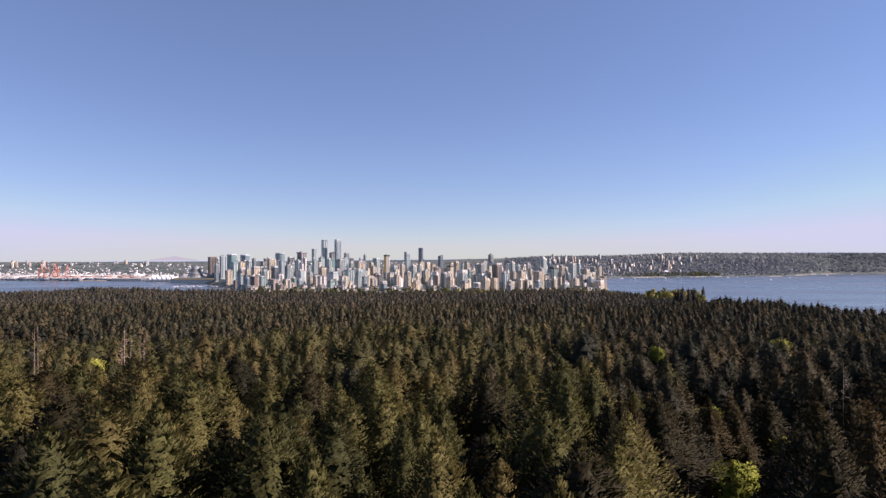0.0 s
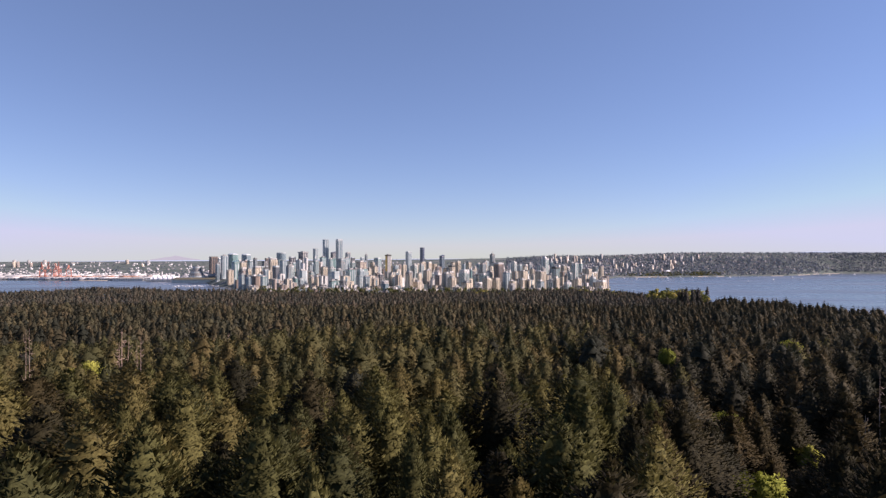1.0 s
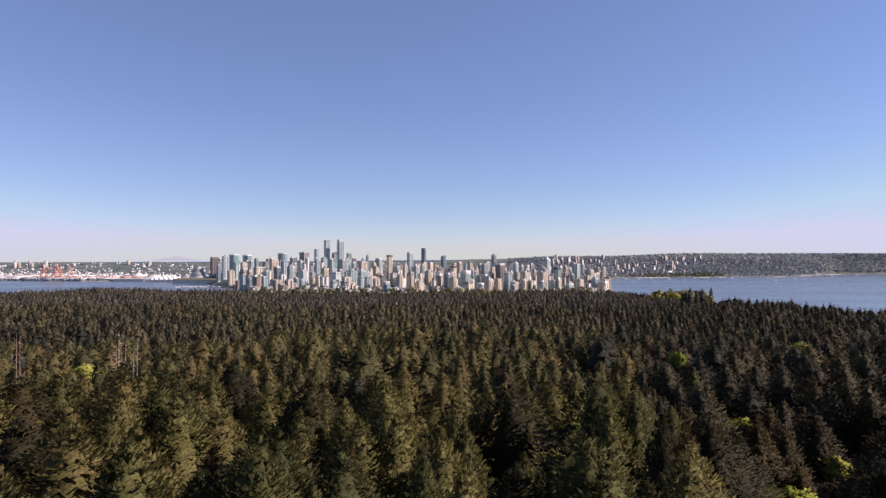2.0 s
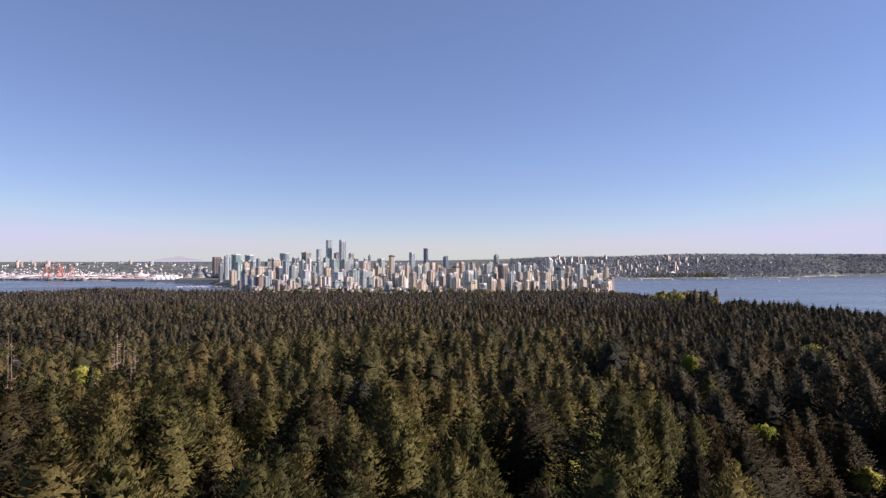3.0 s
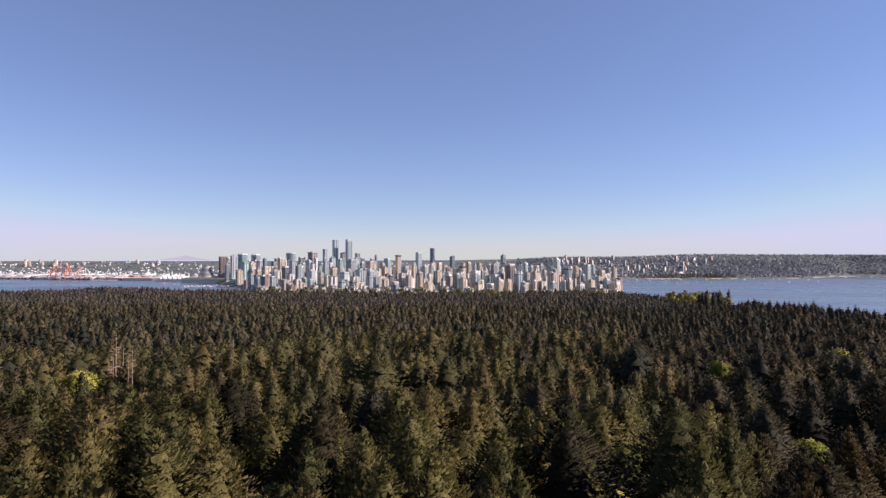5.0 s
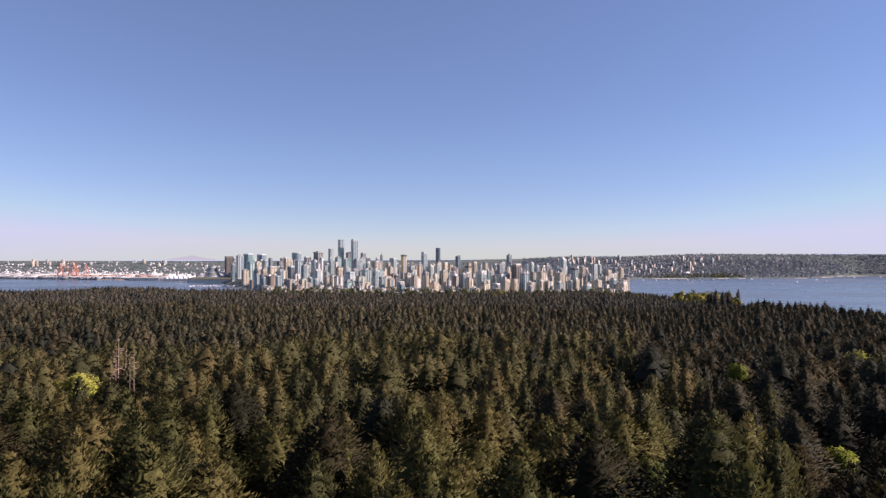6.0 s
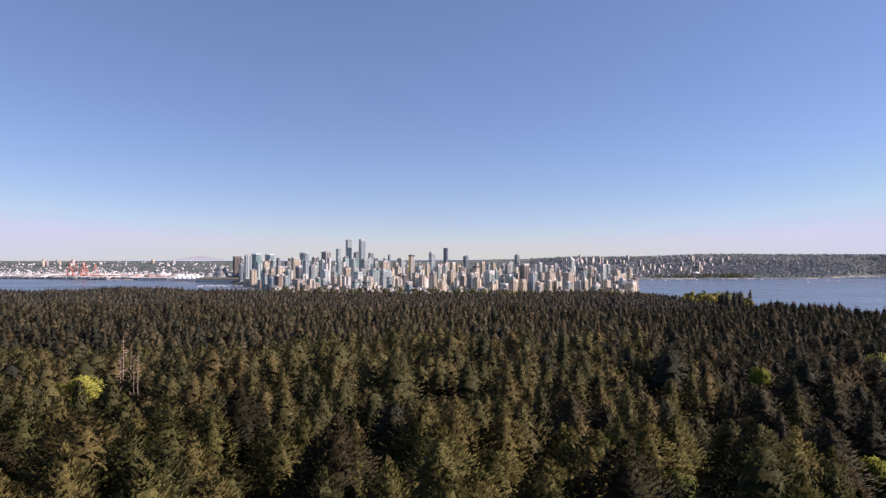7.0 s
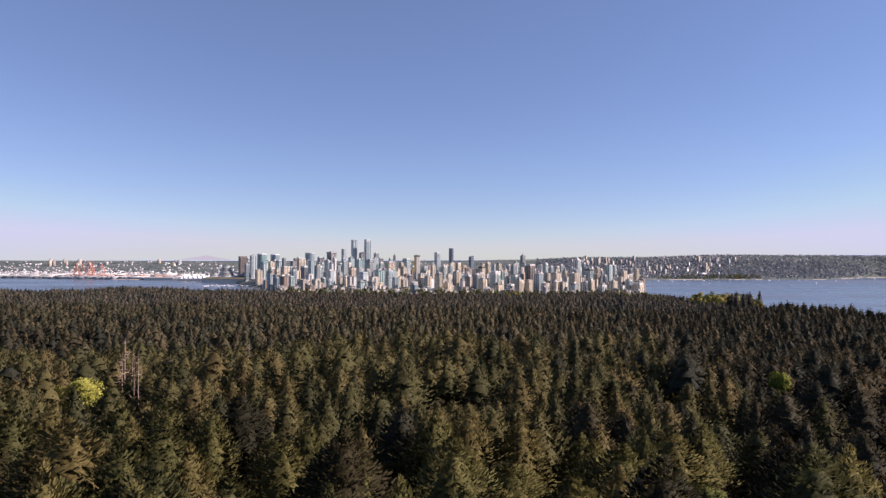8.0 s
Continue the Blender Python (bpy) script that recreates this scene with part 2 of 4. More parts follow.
# ---- mesh helpers ----
def outward(v, f, rng):
    """Soft shading for a crown: directions out of the stem and up, uneven from spray to spray; and the triangles turned to face them."""
    n = np.stack([v[:, 0], v[:, 1], np.zeros(len(v))], 1)
    n /= np.maximum(np.linalg.norm(n, axis=1, keepdims=True), 0.3)
    n[:, 2] += 0.6
    n += np.repeat(rng.normal(0, 0.13, (len(v) // 4 + 1, 3)), 4, axis=0)[:len(v)]
    n /= np.linalg.norm(n, axis=1, keepdims=True)
    face = np.cross(v[f[:, 1]] - v[f[:, 0]], v[f[:, 2]] - v[f[:, 0]])
    back = (face * n[f].sum(1)).sum(1) < 0
    f = f.copy()
    f[back] = f[back][:, (1, 0, 2)]
    return f, n


def set_normals(me, normals):
    me.polygons.foreach_set("use_smooth", np.ones(len(me.polygons), bool))
    me.attributes.new("custom_normal", "FLOAT_VECTOR", "POINT").data.foreach_set("vector", np.asarray(normals, np.float32).ravel())


def mesh_of(name, verts, tris, material):
    """A mesh from arrays of corners and triangles."""
    verts, tris = np.asarray(verts, np.float32), np.asarray(tris, np.int32)
    me = bpy.data.meshes.new(name)
    me.vertices.add(len(verts))
    me.vertices.foreach_set("co", verts.ravel())
    me.loops.add(tris.size)
    me.loops.foreach_set("vertex_index", tris.ravel())
    me.polygons.add(len(tris))
    me.polygons.foreach_set("loop_start", np.arange(0, tris.size, 3, dtype=np.int32))
    me.update(calc_edges=True)
    me.materials.append(material)
    return me


def part(name, bm, material, parent, label=""):
    """A bmesh as one mesh object under a thing or a part."""
    me = bpy.data.meshes.new(name)
    bm.to_mesh(me)
    bm.free()
    me.materials.append(material)
    ob = new(name, me)
    ob.parent = parent
    return tagged(ob, label)


def part_mesh(name, me, parent, m=None, label=""):
    ob = new(name, me)
    ob.parent = parent
    if m is not None:
        ob.matrix_basis = m
    return tagged(ob, label)


def add_prism(bm, outline, z0, z1, shrink=1.0):
    """An upright prism over an outline of (x, y), its top scaled by shrink."""
    low = [bm.verts.new((x, y, z0)) for x, y in outline]
    high = [bm.verts.new((x * shrink, y * shrink, z1)) for x, y in outline]
    k = len(outline)
    for i in range(k):
        bm.faces.new((low[i], low[(i + 1) % k], high[(i + 1) % k], high[i]))
    bm.faces.new(high)
    bm.faces.new(low[::-1])
    return bm


def add_beam(bm, a, b, wide, tall=None):
    """A straight bar of rectangular section from a to b."""
    a, b = Vector(a), Vector(b)
    q = (b - a).to_track_quat("Z", "Y").to_matrix()
    sx, sy = q @ Vector((wide / 2, 0, 0)), q @ Vector((0, (tall or wide) / 2, 0))
    ends = []
    for p in (a, b):
        ends.append([bm.verts.new(p + s) for s in (sx + sy, -sx + sy, -sx - sy, sx - sy)])
    for i in range(4):
        bm.faces.new((ends[0][i], ends[0][(i + 1) % 4], ends[1][(i + 1) % 4], ends[1][i]))
    bm.faces.new(ends[0][::-1])
    bm.faces.new(ends[1])
    return bm


def box_outline(w, d, cut=0.0):
    """A rectangle with cut corners."""
    w, d = w / 2, d / 2
    if not cut:
        return [(-w, -d), (w, -d), (w, d), (-w, d)]
    return [(-w + cut, -d), (w - cut, -d), (w, -d + cut), (w, d - cut), (w - cut, d), (-w + cut, d), (-w, d - cut), (-w, -d + cut)]


def round_outline(w, d, k=16):
    return [(w / 2 * math.cos(2 * math.pi * i / k), d / 2 * math.sin(2 * math.pi * i / k)) for i in range(k)]


# ---- the lie of the land ----
EYE_Z = 117.4


def smooth(t):
    t = np.clip(t, 0, 1)
    return t * t * (3 - 2 * t)


def canopy(x, y):
    """Height of the forest's tree tops above the sea."""
    x, y = np.asarray(x, float), np.asarray(y, float)
    u = x / np.maximum(y, 60)
    drop = np.interp(y, [0, 60, 100, 130, 180, 240, 300, 360, 500, 800, 1500, 1900], [18, 19, 22.5, 25, 31, 35, 39, 45, 53, 62, 84, 94])
    drop = drop + 6 * np.exp(-((x - 95) / 40) ** 2 - ((y - 180) / 60) ** 2)
    drop = drop + 18 * np.exp(-((u + 0.72) / 0.13) ** 2 - ((y - 475) / 55) ** 2)
    drop = drop + 10 * np.exp(-((x + 120) / 18) ** 2 - ((y - 222) / 28) ** 2) + 6 * np.exp(-((x + 140) / 14) ** 2 - ((y - 272) / 15) ** 2)
    drop = drop - 6 * smooth((-0.25 - u) / 0.1) * smooth((y - 900) / 500) - 6 * np.exp(-((u + 0.55) / 0.10) ** 2) * smooth((y - 900) / 500)
    drop = drop + 3 * np.exp(-((u + 0.12) / 0.06) ** 2) * smooth((y - 900) / 500)
    drop = drop - 7 * np.exp(-((u - 0.20) / 0.09) ** 2) * smooth((y - 1000) / 400)
    drop = drop + 2.0 * np.sin(x / 61 + 1.3) * np.sin(y / 83 + 0.4) + 1.2 * np.sin(x / 23 + y / 31)
    drop = drop - 5 * (1 - 0.6 * smooth((u - 0.5) / 0.2)) * smooth((u - 0.41) / 0.05) * smooth((y - 450) / 250)
    drop = drop + 7 * smooth((-0.2 - u) / 0.25) * np.exp(-((y - 375) / 105) ** 2)
    drop = drop + (1.7 * np.sin(x / 6.1 + 0.9 * np.sin(y / 17)) + 1.5 * np.sin(y / 7.3 + 1.3 * np.sin(x / 13) + 2)) * smooth((y - 40) / 40) * (1 - 0.7 * smooth((y - 350) / 200))
    return EYE_Z - drop


def park_edge(u):
    """How far the forest reaches, by direction."""
    return np.interp(u, [-1.2, -0.72, -0.55, -0.3, 0.0, 0.2, 0.27, 0.42, 0.43, 0.72, 1.2], [1300, 1450, 1560, 1600, 1640, 1600, 1560, 1180, 960, 690, 480])


RIDGE = ([-1.3, -0.72, -0.5, -0.3, 0.0, 0.10, 0.17, 0.27, 0.38, 0.55, 0.72, 1.3], [76, 79, 84, 88, 100, 110, 128, 129, 149, 149, 146, 146])
SHORE = ([-1.3, -0.72, -0.45, -0.385, -0.37, 0.24, 0.265, 0.28, 0.40, 0.55, 0.62, 0.80, 1.3], [3300, 3150, 3050, 2980, 2900, 2900, 3350, 3600, 3700, 3850, 4380, 4420, 4300])


def land_height(x, y):
    """Height of the ground above the sea; below zero it is sea bed."""
    x, y = np.asarray(x, float), np.asarray(y, float)
    u = x / np.maximum(y, 60)
    park = np.maximum(canopy(x, y) - 37, 4.0)
    edge = park_edge(u)
    k = smooth((edge + 110 - y) / 110)
    park = park * k - 6 * (1 - k)
    left = np.interp(y, [1500, 1900, 2400, 2550, 3000, 3600], [-0.40, -0.33, -0.345, -0.375, -0.385, -0.40])
    right = np.interp(y, [1500, 1800, 2500, 3000, 3600], [0.29, 0.275, 0.268, 0.25, 0.20])
    inside = np.minimum((u - left), (right - u)) * y
    city = np.interp(y, [1500, 1800, 2400, 3000, 4000], [6, 8, 18, 34, 30])
    k = smooth(inside / 120 + 0.3) * smooth((y - 1480) / 80)
    city = city * k - 6 * (1 - k)
    shore, ridge = np.interp(u, *SHORE), np.interp(u, *RIDGE)
    t = (y - shore) / (4650 - shore)
    far = np.where(t < 0, -6, 3.0 + (ridge - 3.0) * np.clip(t, 0, 1) ** np.interp(u, [-0.3, 0.2], [1.9, 1.25]))
    far = np.where(t < 0, np.maximum(-6, 3 + t * 400), far)
    return np.maximum(np.maximum(park, city), far)


def rest_height(x, y):
    return float(land_height(x, y))


def build_land():
    xs = np.concatenate([np.arange(-4800, -1500, 75), np.arange(-1500, 1500, 37.5), np.arange(1500, 4801, 75)])
    ys = np.concatenate([np.arange(-900, 600, 50), np.arange(600, 5300, 30)])
    gx, gy = np.meshgrid(xs, ys)
    verts = np.stack([gx, gy, land_height(gx, gy)], -1).reshape(-1, 3)
    w = len(xs)
    i = (np.arange(len(ys) - 1)[:, None] * w + np.arange(w - 1)[None]).ravel()
    tris = np.concatenate([np.stack([i, i + 1, i + w + 1], 1), np.stack([i, i + w + 1, i + w], 1)])
    me = mesh_of("ground", verts, tris, M["land"])
    me.polygons.foreach_set("use_smooth", np.ones(len(tris), bool))
    tagged(new("ground", me), "dark forest soil, grey city land and sandy shores", "ground", kind="structure")
    s = 40000
    me = mesh_of("water", [(-s, -s, 0), (s, -s, 0), (s, s, 0), (-s, s, 0)], [(0, 1, 2), (0, 2, 3)], M["sea"])
    tagged(new("water", me), "rippled blue sea round the wooded peninsula", "water", kind="structure")


def build_distance():
    """A range of hills behind everything, its haze painted as colour and glow."""
    rng = np.random.default_rng(5)
    us = np.linspace(-1.1, 1.1, 221)
    top = np.interp(us, [-1.1, -0.66, -0.60, -0.5, -0.3, 0.0, 0.2, 0.5, 0.56, 0.60, 0.72, 1.1], [66, 68, 84, 90, 96, 104, 112, 130, 155, 161, 150, 140])
    top = top + np.convolve(rng.normal(0, 2.2, 221), np.ones(3) / 3, "same")
    verts, tris = [], []
    for i, u in enumerate(us):
        verts += [(u * 4800, 4800, -8), (u * 4800, 4800, top[i] - 10), (u * 4880, 4880, top[i]), (u * 4960, 4960, -8)]
        if i:
            a, b = 4 * i - 4, 4 * i
            for k in range(3):
                tris += [(a + k, b + k, b + k + 1), (a + k, b + k + 1, a + k + 1)]
    peak, rows = [], []
    for i, q in enumerate(np.linspace(-1, 1, 25)):
        high = 98 + 32 * (1 - abs(q) ** 0.8) * (1 + 0.06 * math.sin(9 * q))
        peak += [(-0.435 * 4930 + 200 * q, 4930, 60), (-0.435 * 4930 + 200 * q, 4932, high)]
        if i:
            rows += [(2 * i - 2, 2 * i, 2 * i + 1), (2 * i - 2, 2 * i + 1, 2 * i - 1)]
    tagged(new("backdrop_peak", mesh_of("backdrop_peak", peak, rows, M["snow"])), "faint snow-covered peak far off, its hazy brightness a painted glow", "mountain", kind="structure")
    tagged(new("backdrop", mesh_of("backdrop", verts, tris, M["far"])), "hills on the horizon in painted pale blue haze", "hills", kind="structure")


# ---- trees ----
def conifer_crown(rng, high, wide, boughs, sprays, size, low=0.5, bow=0.62, lift=52.0, fall=46.0, core=9, tiers_in=9, shell=0.5):
    """Corners and triangles of a conifer's crown: boughs in whorls, each ending in a fan of keeled needle sprays, over inner skirts of twigs."""
    v, f = [], []
    deep = high * (1 - low)
    lean = rng.normal(0, 0.010, 2)
    bulge = rng.uniform(0.86, 1.22, 6)
    whorls = max(5, int(deep / max(1.25, size * 0.8)))
    up_z = np.array([0, 0, 1.0])
    for i in range(boughs):
        t = 0.015 + 0.985 * ((i + rng.uniform(0, 1)) / boughs) ** 0.78
        t = 0.45 * t + 0.55 * (math.floor(t * whorls) + 0.5 + rng.normal(0, 0.2)) / whorls
        t = min(1.0, max(0.012, t))
        az = i * 2.39996 + rng.normal(0, 0.25)
        reach = wide * min(1.0, t / 0.82) ** bow * bulge[int(az / 6.2832 * 6 + 3 * t) % 6] * rng.uniform(0.84, 1.12)
        slope = radians(lift - fall * t + rng.normal(0, 7))
        out = np.array([math.cos(az), math.sin(az), 0])
        ahead = out * math.cos(slope) + up_z * math.sin(slope)
        flat = np.array([-out[1], out[0], 0])
        over = np.cross(ahead, flat) * -1.0
        over = over if over[2] > 0 else -over
        z = high - deep * t
        end = out * reach + np.array([lean[0] * z, lean[1] * z, z])
        small = min(1.0, 0.6 + 0.6 * reach / (0.5 * wide))
        for k in range(sprays):
            q = k / max(1, sprays - 1)
            s = 1 if k % 2 else -1
            back = reach * 0.4 * q * rng.uniform(0.8, 1.15)
            fan = 0 if k == 0 else rng.uniform(0.25, 1.1)
            way = ahead * math.cos(fan) + flat * (s * math.sin(fan)) + over * rng.uniform(0.0, 0.35)
            way /= np.linalg.norm(way)
            long = size * small * rng.uniform(0.75, 1.25)
            base = end - ahead * (back + 0.55 * long) + flat * s * 0.16 * reach * min(1, q * 2) + over * rng.normal(0, 0.12)
            side = np.cross(way, over)
            side /= max(1e-6, np.linalg.norm(side))
            w = long * rng.uniform(0.22, 0.33)
            mid = base + way * long * rng.uniform(0.35, 0.5)
            c = len(v)
            v += [base, mid + side * w - over * 0.3 * w, base + way * long + up_z * 0.10 * long, mid - side * w - over * 0.3 * w]
            f += [(c, c + 1, c + 2), (c, c + 2, c + 3)]
    # the leading shoot
    tip = np.array([lean[0] * high, lean[1] * high, high + 0.25 * size])
    for k in range(3):
        a, b = 2.1 * k, 2.1 * k + 2.1
        c = len(v)
        r = 0.1 * size
        v += [tip - up_z * 1.5 * size + r * np.array([math.cos(a), math.sin(a), 0]), tip - up_z * 1.5 * size + r * np.array([math.cos(b), math.sin(b), 0]), tip, tip - up_z * 0.7 * size + 0.7 * r * np.array([math.cos(b), math.sin(b), 0])]
        f += [(c, c + 1, c + 2), (c + 1, c + 3, c + 2)]
    # skirts of twigs, ragged at the rim, one over another
    x, y = 0.0, 0.0
    for k in range(max(1, tiers_in // 5), tiers_in):
        t0, t1 = max(0.03, (k - 0.15) / tiers_in), min(1.0, (k + rng.uniform(0.85, 1.1)) / tiers_in)
        r0, r1 = 0.3 * wide * min(1.0, t0 / 0.82) ** bow, shell * wide * min(1.0, t1 / 0.82) ** bow
        z0, z1 = high - deep * t0, high - deep * t1
        off = rng.uniform(0, 6.28)
        c, m = len(v), 2 * core
        x, y = lean[0] * z1 + rng.normal(0, 0.12), lean[1] * z1 + rng.normal(0, 0.12)
        for a in (off + math.pi * q / core for q in range(m)):
            v.append(np.array([x + r0 * math.cos(a), y + r0 * math.sin(a), z0]))
        for q in range(m):
            a = off + math.pi * q / core + rng.normal(0, 0.4 / core)
            r = r1 * (rng.uniform(0.95, 1.2) if q % 2 else rng.uniform(0.62, 0.85)) * bulge[int(a / 6.2832 * 6) % 6]
            v.append(np.array([x + r * math.cos(a), y + r * math.sin(a), z1 + (0 if q % 2 else 0.3 * (z0 - z1)) + rng.normal(0, 0.25)]))
        for q in range(m):
            p = (q + 1) % m
            f += [(c + q, c + m + q, c + m + p), (c + q, c + m + p, c + p)]
    return np.array(v), np.array(f)


def leafy_crown(rng, wide, tall, lobes, leaves, size):
    """A broad crown: leaf sprays scattered over uneven lobes."""
    v, f = [], []
    for _ in range(lobes):
        d = rng.normal(0, 1, 3)
        d /= np.linalg.norm(d)
        c = d * np.array([wide, wide, tall]) * rng.uniform(0.3, 0.9)
        r = wide * rng.uniform(0.2, 0.45)
        for _ in range(leaves):
            n = rng.normal(0, 1, 3)
            n /= np.linalg.norm(n)
            p = c + n * r * rng.uniform(0.7, 1.08)
            a, b = rng.normal(0, 1, 3) * size, rng.normal(0, 1, 3) * size
            k = len(v)
            v += [p - a * 0.5, p + a * 0.5, p + b]
            f.append((k, k + 1, k + 2))
    v = np.array(v)
    v[:, 2] -= v[:, 2].min()
    return v, np.array(f)


def trunk_mesh(name, high, radius, material, sides=7, rng=None, bends=5):
    v, f = [], []
    x = y = 0.0
    for j in range(bends + 1):
        q = j / bends
        for i in range(sides):
            a = 6.283 * i / sides
            r = radius * (1 - 0.93 * q) * (1.35 if j == 0 else 1)
            v.append((x + r * math.cos(a), y + r * math.sin(a), high * q))
        if rng is not None:
            x, y = x + rng.normal(0, 0.12), y + rng.normal(0, 0.12)
    for j in range(bends):
        for i in range(sides):
            a, b = j * sides + i, j * sides + (i + 1) % sides
            f += [(a, b, b + sides), (a, b + sides, a + sides)]
    me = mesh_of(name, v, f, material)
    me.polygons.foreach_set("use_smooth", np.ones(len(f), bool))
    return me


CLEARINGS = [(86, 190, 9), (-35, 119, 5), (-17, 126, 4), (62, 232, 5), (38, 150, 4), (98, 150, 6), (-139, 276, 8), (-107, 222, 5), (-117, 348, 6), (-60, 183, 4), (72, 93, 5), (80, 168, 5), (95, 168, 7), (100, 140, 6), (88, 122, 5), (-130, 236, 9), (-124, 226, 7), (-245, 440, 18), (-270, 448, 22), (-300, 455, 24), (-330, 465, 24)]
LEAFY = [(-139.3, 248, 8.4, 76.5), (94.3, 250, 4.0, 81.0), (207, 365, 7.6, 69.5), (86.2, 180.6, 4.5, 73.0), (60.5, 110, 4.9, 79.5), (30, 142, 3.6, 82.0), (22.7, 121.2, 2.8, 82.5), (83.7, 134.6, 3.0, 77.0)]
DULL = {5}
SNAGS = [(-144.8, 285.3, 84.5, 0.70), (-143, 287, 80.5, 0.5), (-148, 288, 78.0, 0.5), (-109.1, 229.5, 88.0, 0.42), (-111, 231, 86.0, 0.34), (-112.6, 171.4, 97.4, 0.25), (-109.9, 169.7, 97.8, 0.25), (-121, 358, 74.0, 0.5), (72.9, 100.4, 92.0, 0.3), (74.8, 99.5, 99.5, 0.27), (-61, 191, 84.5, 0.42)]
# trees that would hide a low one from the camera path are left out
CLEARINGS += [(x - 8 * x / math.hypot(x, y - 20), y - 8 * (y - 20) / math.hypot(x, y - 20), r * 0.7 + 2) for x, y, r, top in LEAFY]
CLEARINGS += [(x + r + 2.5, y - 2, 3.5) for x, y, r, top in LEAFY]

# dark gaps between the crowns, placed to fit the camera's view: place, breadth, depth of the lowest tops
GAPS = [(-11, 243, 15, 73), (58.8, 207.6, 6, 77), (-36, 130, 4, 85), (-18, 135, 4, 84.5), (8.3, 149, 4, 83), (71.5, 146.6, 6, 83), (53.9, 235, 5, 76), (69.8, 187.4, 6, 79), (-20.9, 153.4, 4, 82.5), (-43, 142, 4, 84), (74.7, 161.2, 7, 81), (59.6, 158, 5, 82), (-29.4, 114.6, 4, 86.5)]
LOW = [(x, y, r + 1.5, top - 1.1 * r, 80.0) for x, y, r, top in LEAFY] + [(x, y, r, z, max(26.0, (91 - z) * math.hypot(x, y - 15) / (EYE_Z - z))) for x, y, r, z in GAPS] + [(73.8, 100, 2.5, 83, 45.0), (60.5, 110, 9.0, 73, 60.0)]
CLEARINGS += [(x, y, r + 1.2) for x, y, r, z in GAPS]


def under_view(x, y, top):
    """Trees before a low crown or a gap are lowered to keep it in the camera's view."""
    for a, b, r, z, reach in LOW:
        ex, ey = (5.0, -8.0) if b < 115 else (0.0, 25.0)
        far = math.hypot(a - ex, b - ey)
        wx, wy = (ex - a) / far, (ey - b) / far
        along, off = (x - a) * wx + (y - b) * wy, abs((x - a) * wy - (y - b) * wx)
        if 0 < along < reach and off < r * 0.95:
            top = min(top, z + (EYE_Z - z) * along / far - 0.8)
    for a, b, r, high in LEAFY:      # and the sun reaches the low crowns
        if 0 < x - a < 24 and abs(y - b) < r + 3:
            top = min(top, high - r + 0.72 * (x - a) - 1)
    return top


# conspicuous tall conifers: place and breadth
LEADERS = [(-62.0, 154.9, 1.1), (-57.7, 127.4, 1.0), (-39.9, 107.6, 1.1), (-62.6, 119.9, 1.1), (-121.6, 197.2, 1.0), (-21.8, 343.1, 1.0), (-2.7, 266.8, 0.8), (9.5, 306.5, 0.9), (-7.1, 148.6, 0.9), (14.7, 202.0, 0.8), (10.8, 115.8, 1.0), (-12.5, 143.0, 1.2), (-17.3, 91.9, 1.1), (-9.3, 92.5, 1.2), (-4.5, 94.1, 1.2), (5.3, 91.7, 1.0), (-23.3, 124.4, 1.3), (225.3, 618.9, 1.0), (195.4, 436.0, 1.0), (49.7, 119.8, 0.9), (32.5, 110.0, 1.1), (25.9, 94.4, 1.2), (19.7, 90.8, 0.9), (30.0, 84.0, 0.9), (156.3, 300.8, 1.0), (-39.8, 126.7, 1.2), (-34.2, 105.7, 1.2)]


def free_of(x, y, extra=0.0):
    for a, b, r in CLEARINGS:
        if (x - a) ** 2 + (y - b) ** 2 < (r + extra) ** 2:
            return False
    for a, b, r, _ in LEAFY:
        if (x - a) ** 2 + (y - b) ** 2 < (r * 0.8 + 2.5) ** 2:
            return False
    return True


def scatter(rng, y0, y1, gap, left, right, slack, keep=()):
    """Places at least a gap apart between two distances, inside the forest."""
    cells, found = {}, []

    def near(px, py):
        cx, cy = int(px // gap), int(py // gap)
        for a in (cx - 1, cx, cx + 1):
            for b in (cy - 1, cy, cy + 1):
                for qx, qy in cells.get((a, b), ()):
                    if (px - qx) ** 2 + (py - qy) ** 2 < gap * gap:
                        return True
        return False

    for px, py in keep:
        cells.setdefault((int(px // gap), int(py // gap)), []).append((px, py))
    area = 0.5 * (left + right) * abs(y1 * y1 - y0 * y0) + 2 * slack * (y1 - y0)
    for _ in range(int(5.5 * area / gap ** 2)):
        py = math.sqrt(rng.uniform(y0 * y0, y1 * y1)) if y0 > 0 else rng.uniform(y0, y1)
        px = rng.uniform(-left * py - slack, right * py + slack)
        if py > float(park_edge(px / max(py, 60))) or near(px, py) or not free_of(px, py):
            continue
        if 37 < py < 430 and rng.uniform() < 0.1 * float(smooth((px / py - 0.15) / 0.25)):
            continue
        cells.setdefault((int(px // gap), int(py // gap)), []).append((px, py))
        found.append((px, py))
    return found


def shade_share(x, y):
    """Share of trees given shade-darkened needles: most towards the west shore."""
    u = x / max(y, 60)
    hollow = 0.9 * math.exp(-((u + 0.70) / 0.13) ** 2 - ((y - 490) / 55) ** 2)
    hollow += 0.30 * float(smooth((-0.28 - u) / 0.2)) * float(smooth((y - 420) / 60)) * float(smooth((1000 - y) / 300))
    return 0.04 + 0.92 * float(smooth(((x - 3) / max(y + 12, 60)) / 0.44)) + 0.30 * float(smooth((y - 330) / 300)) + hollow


NEAR, CLOSE, MIDDLE, FARTHER = 155.0, 240.0, 430.0, 900.0


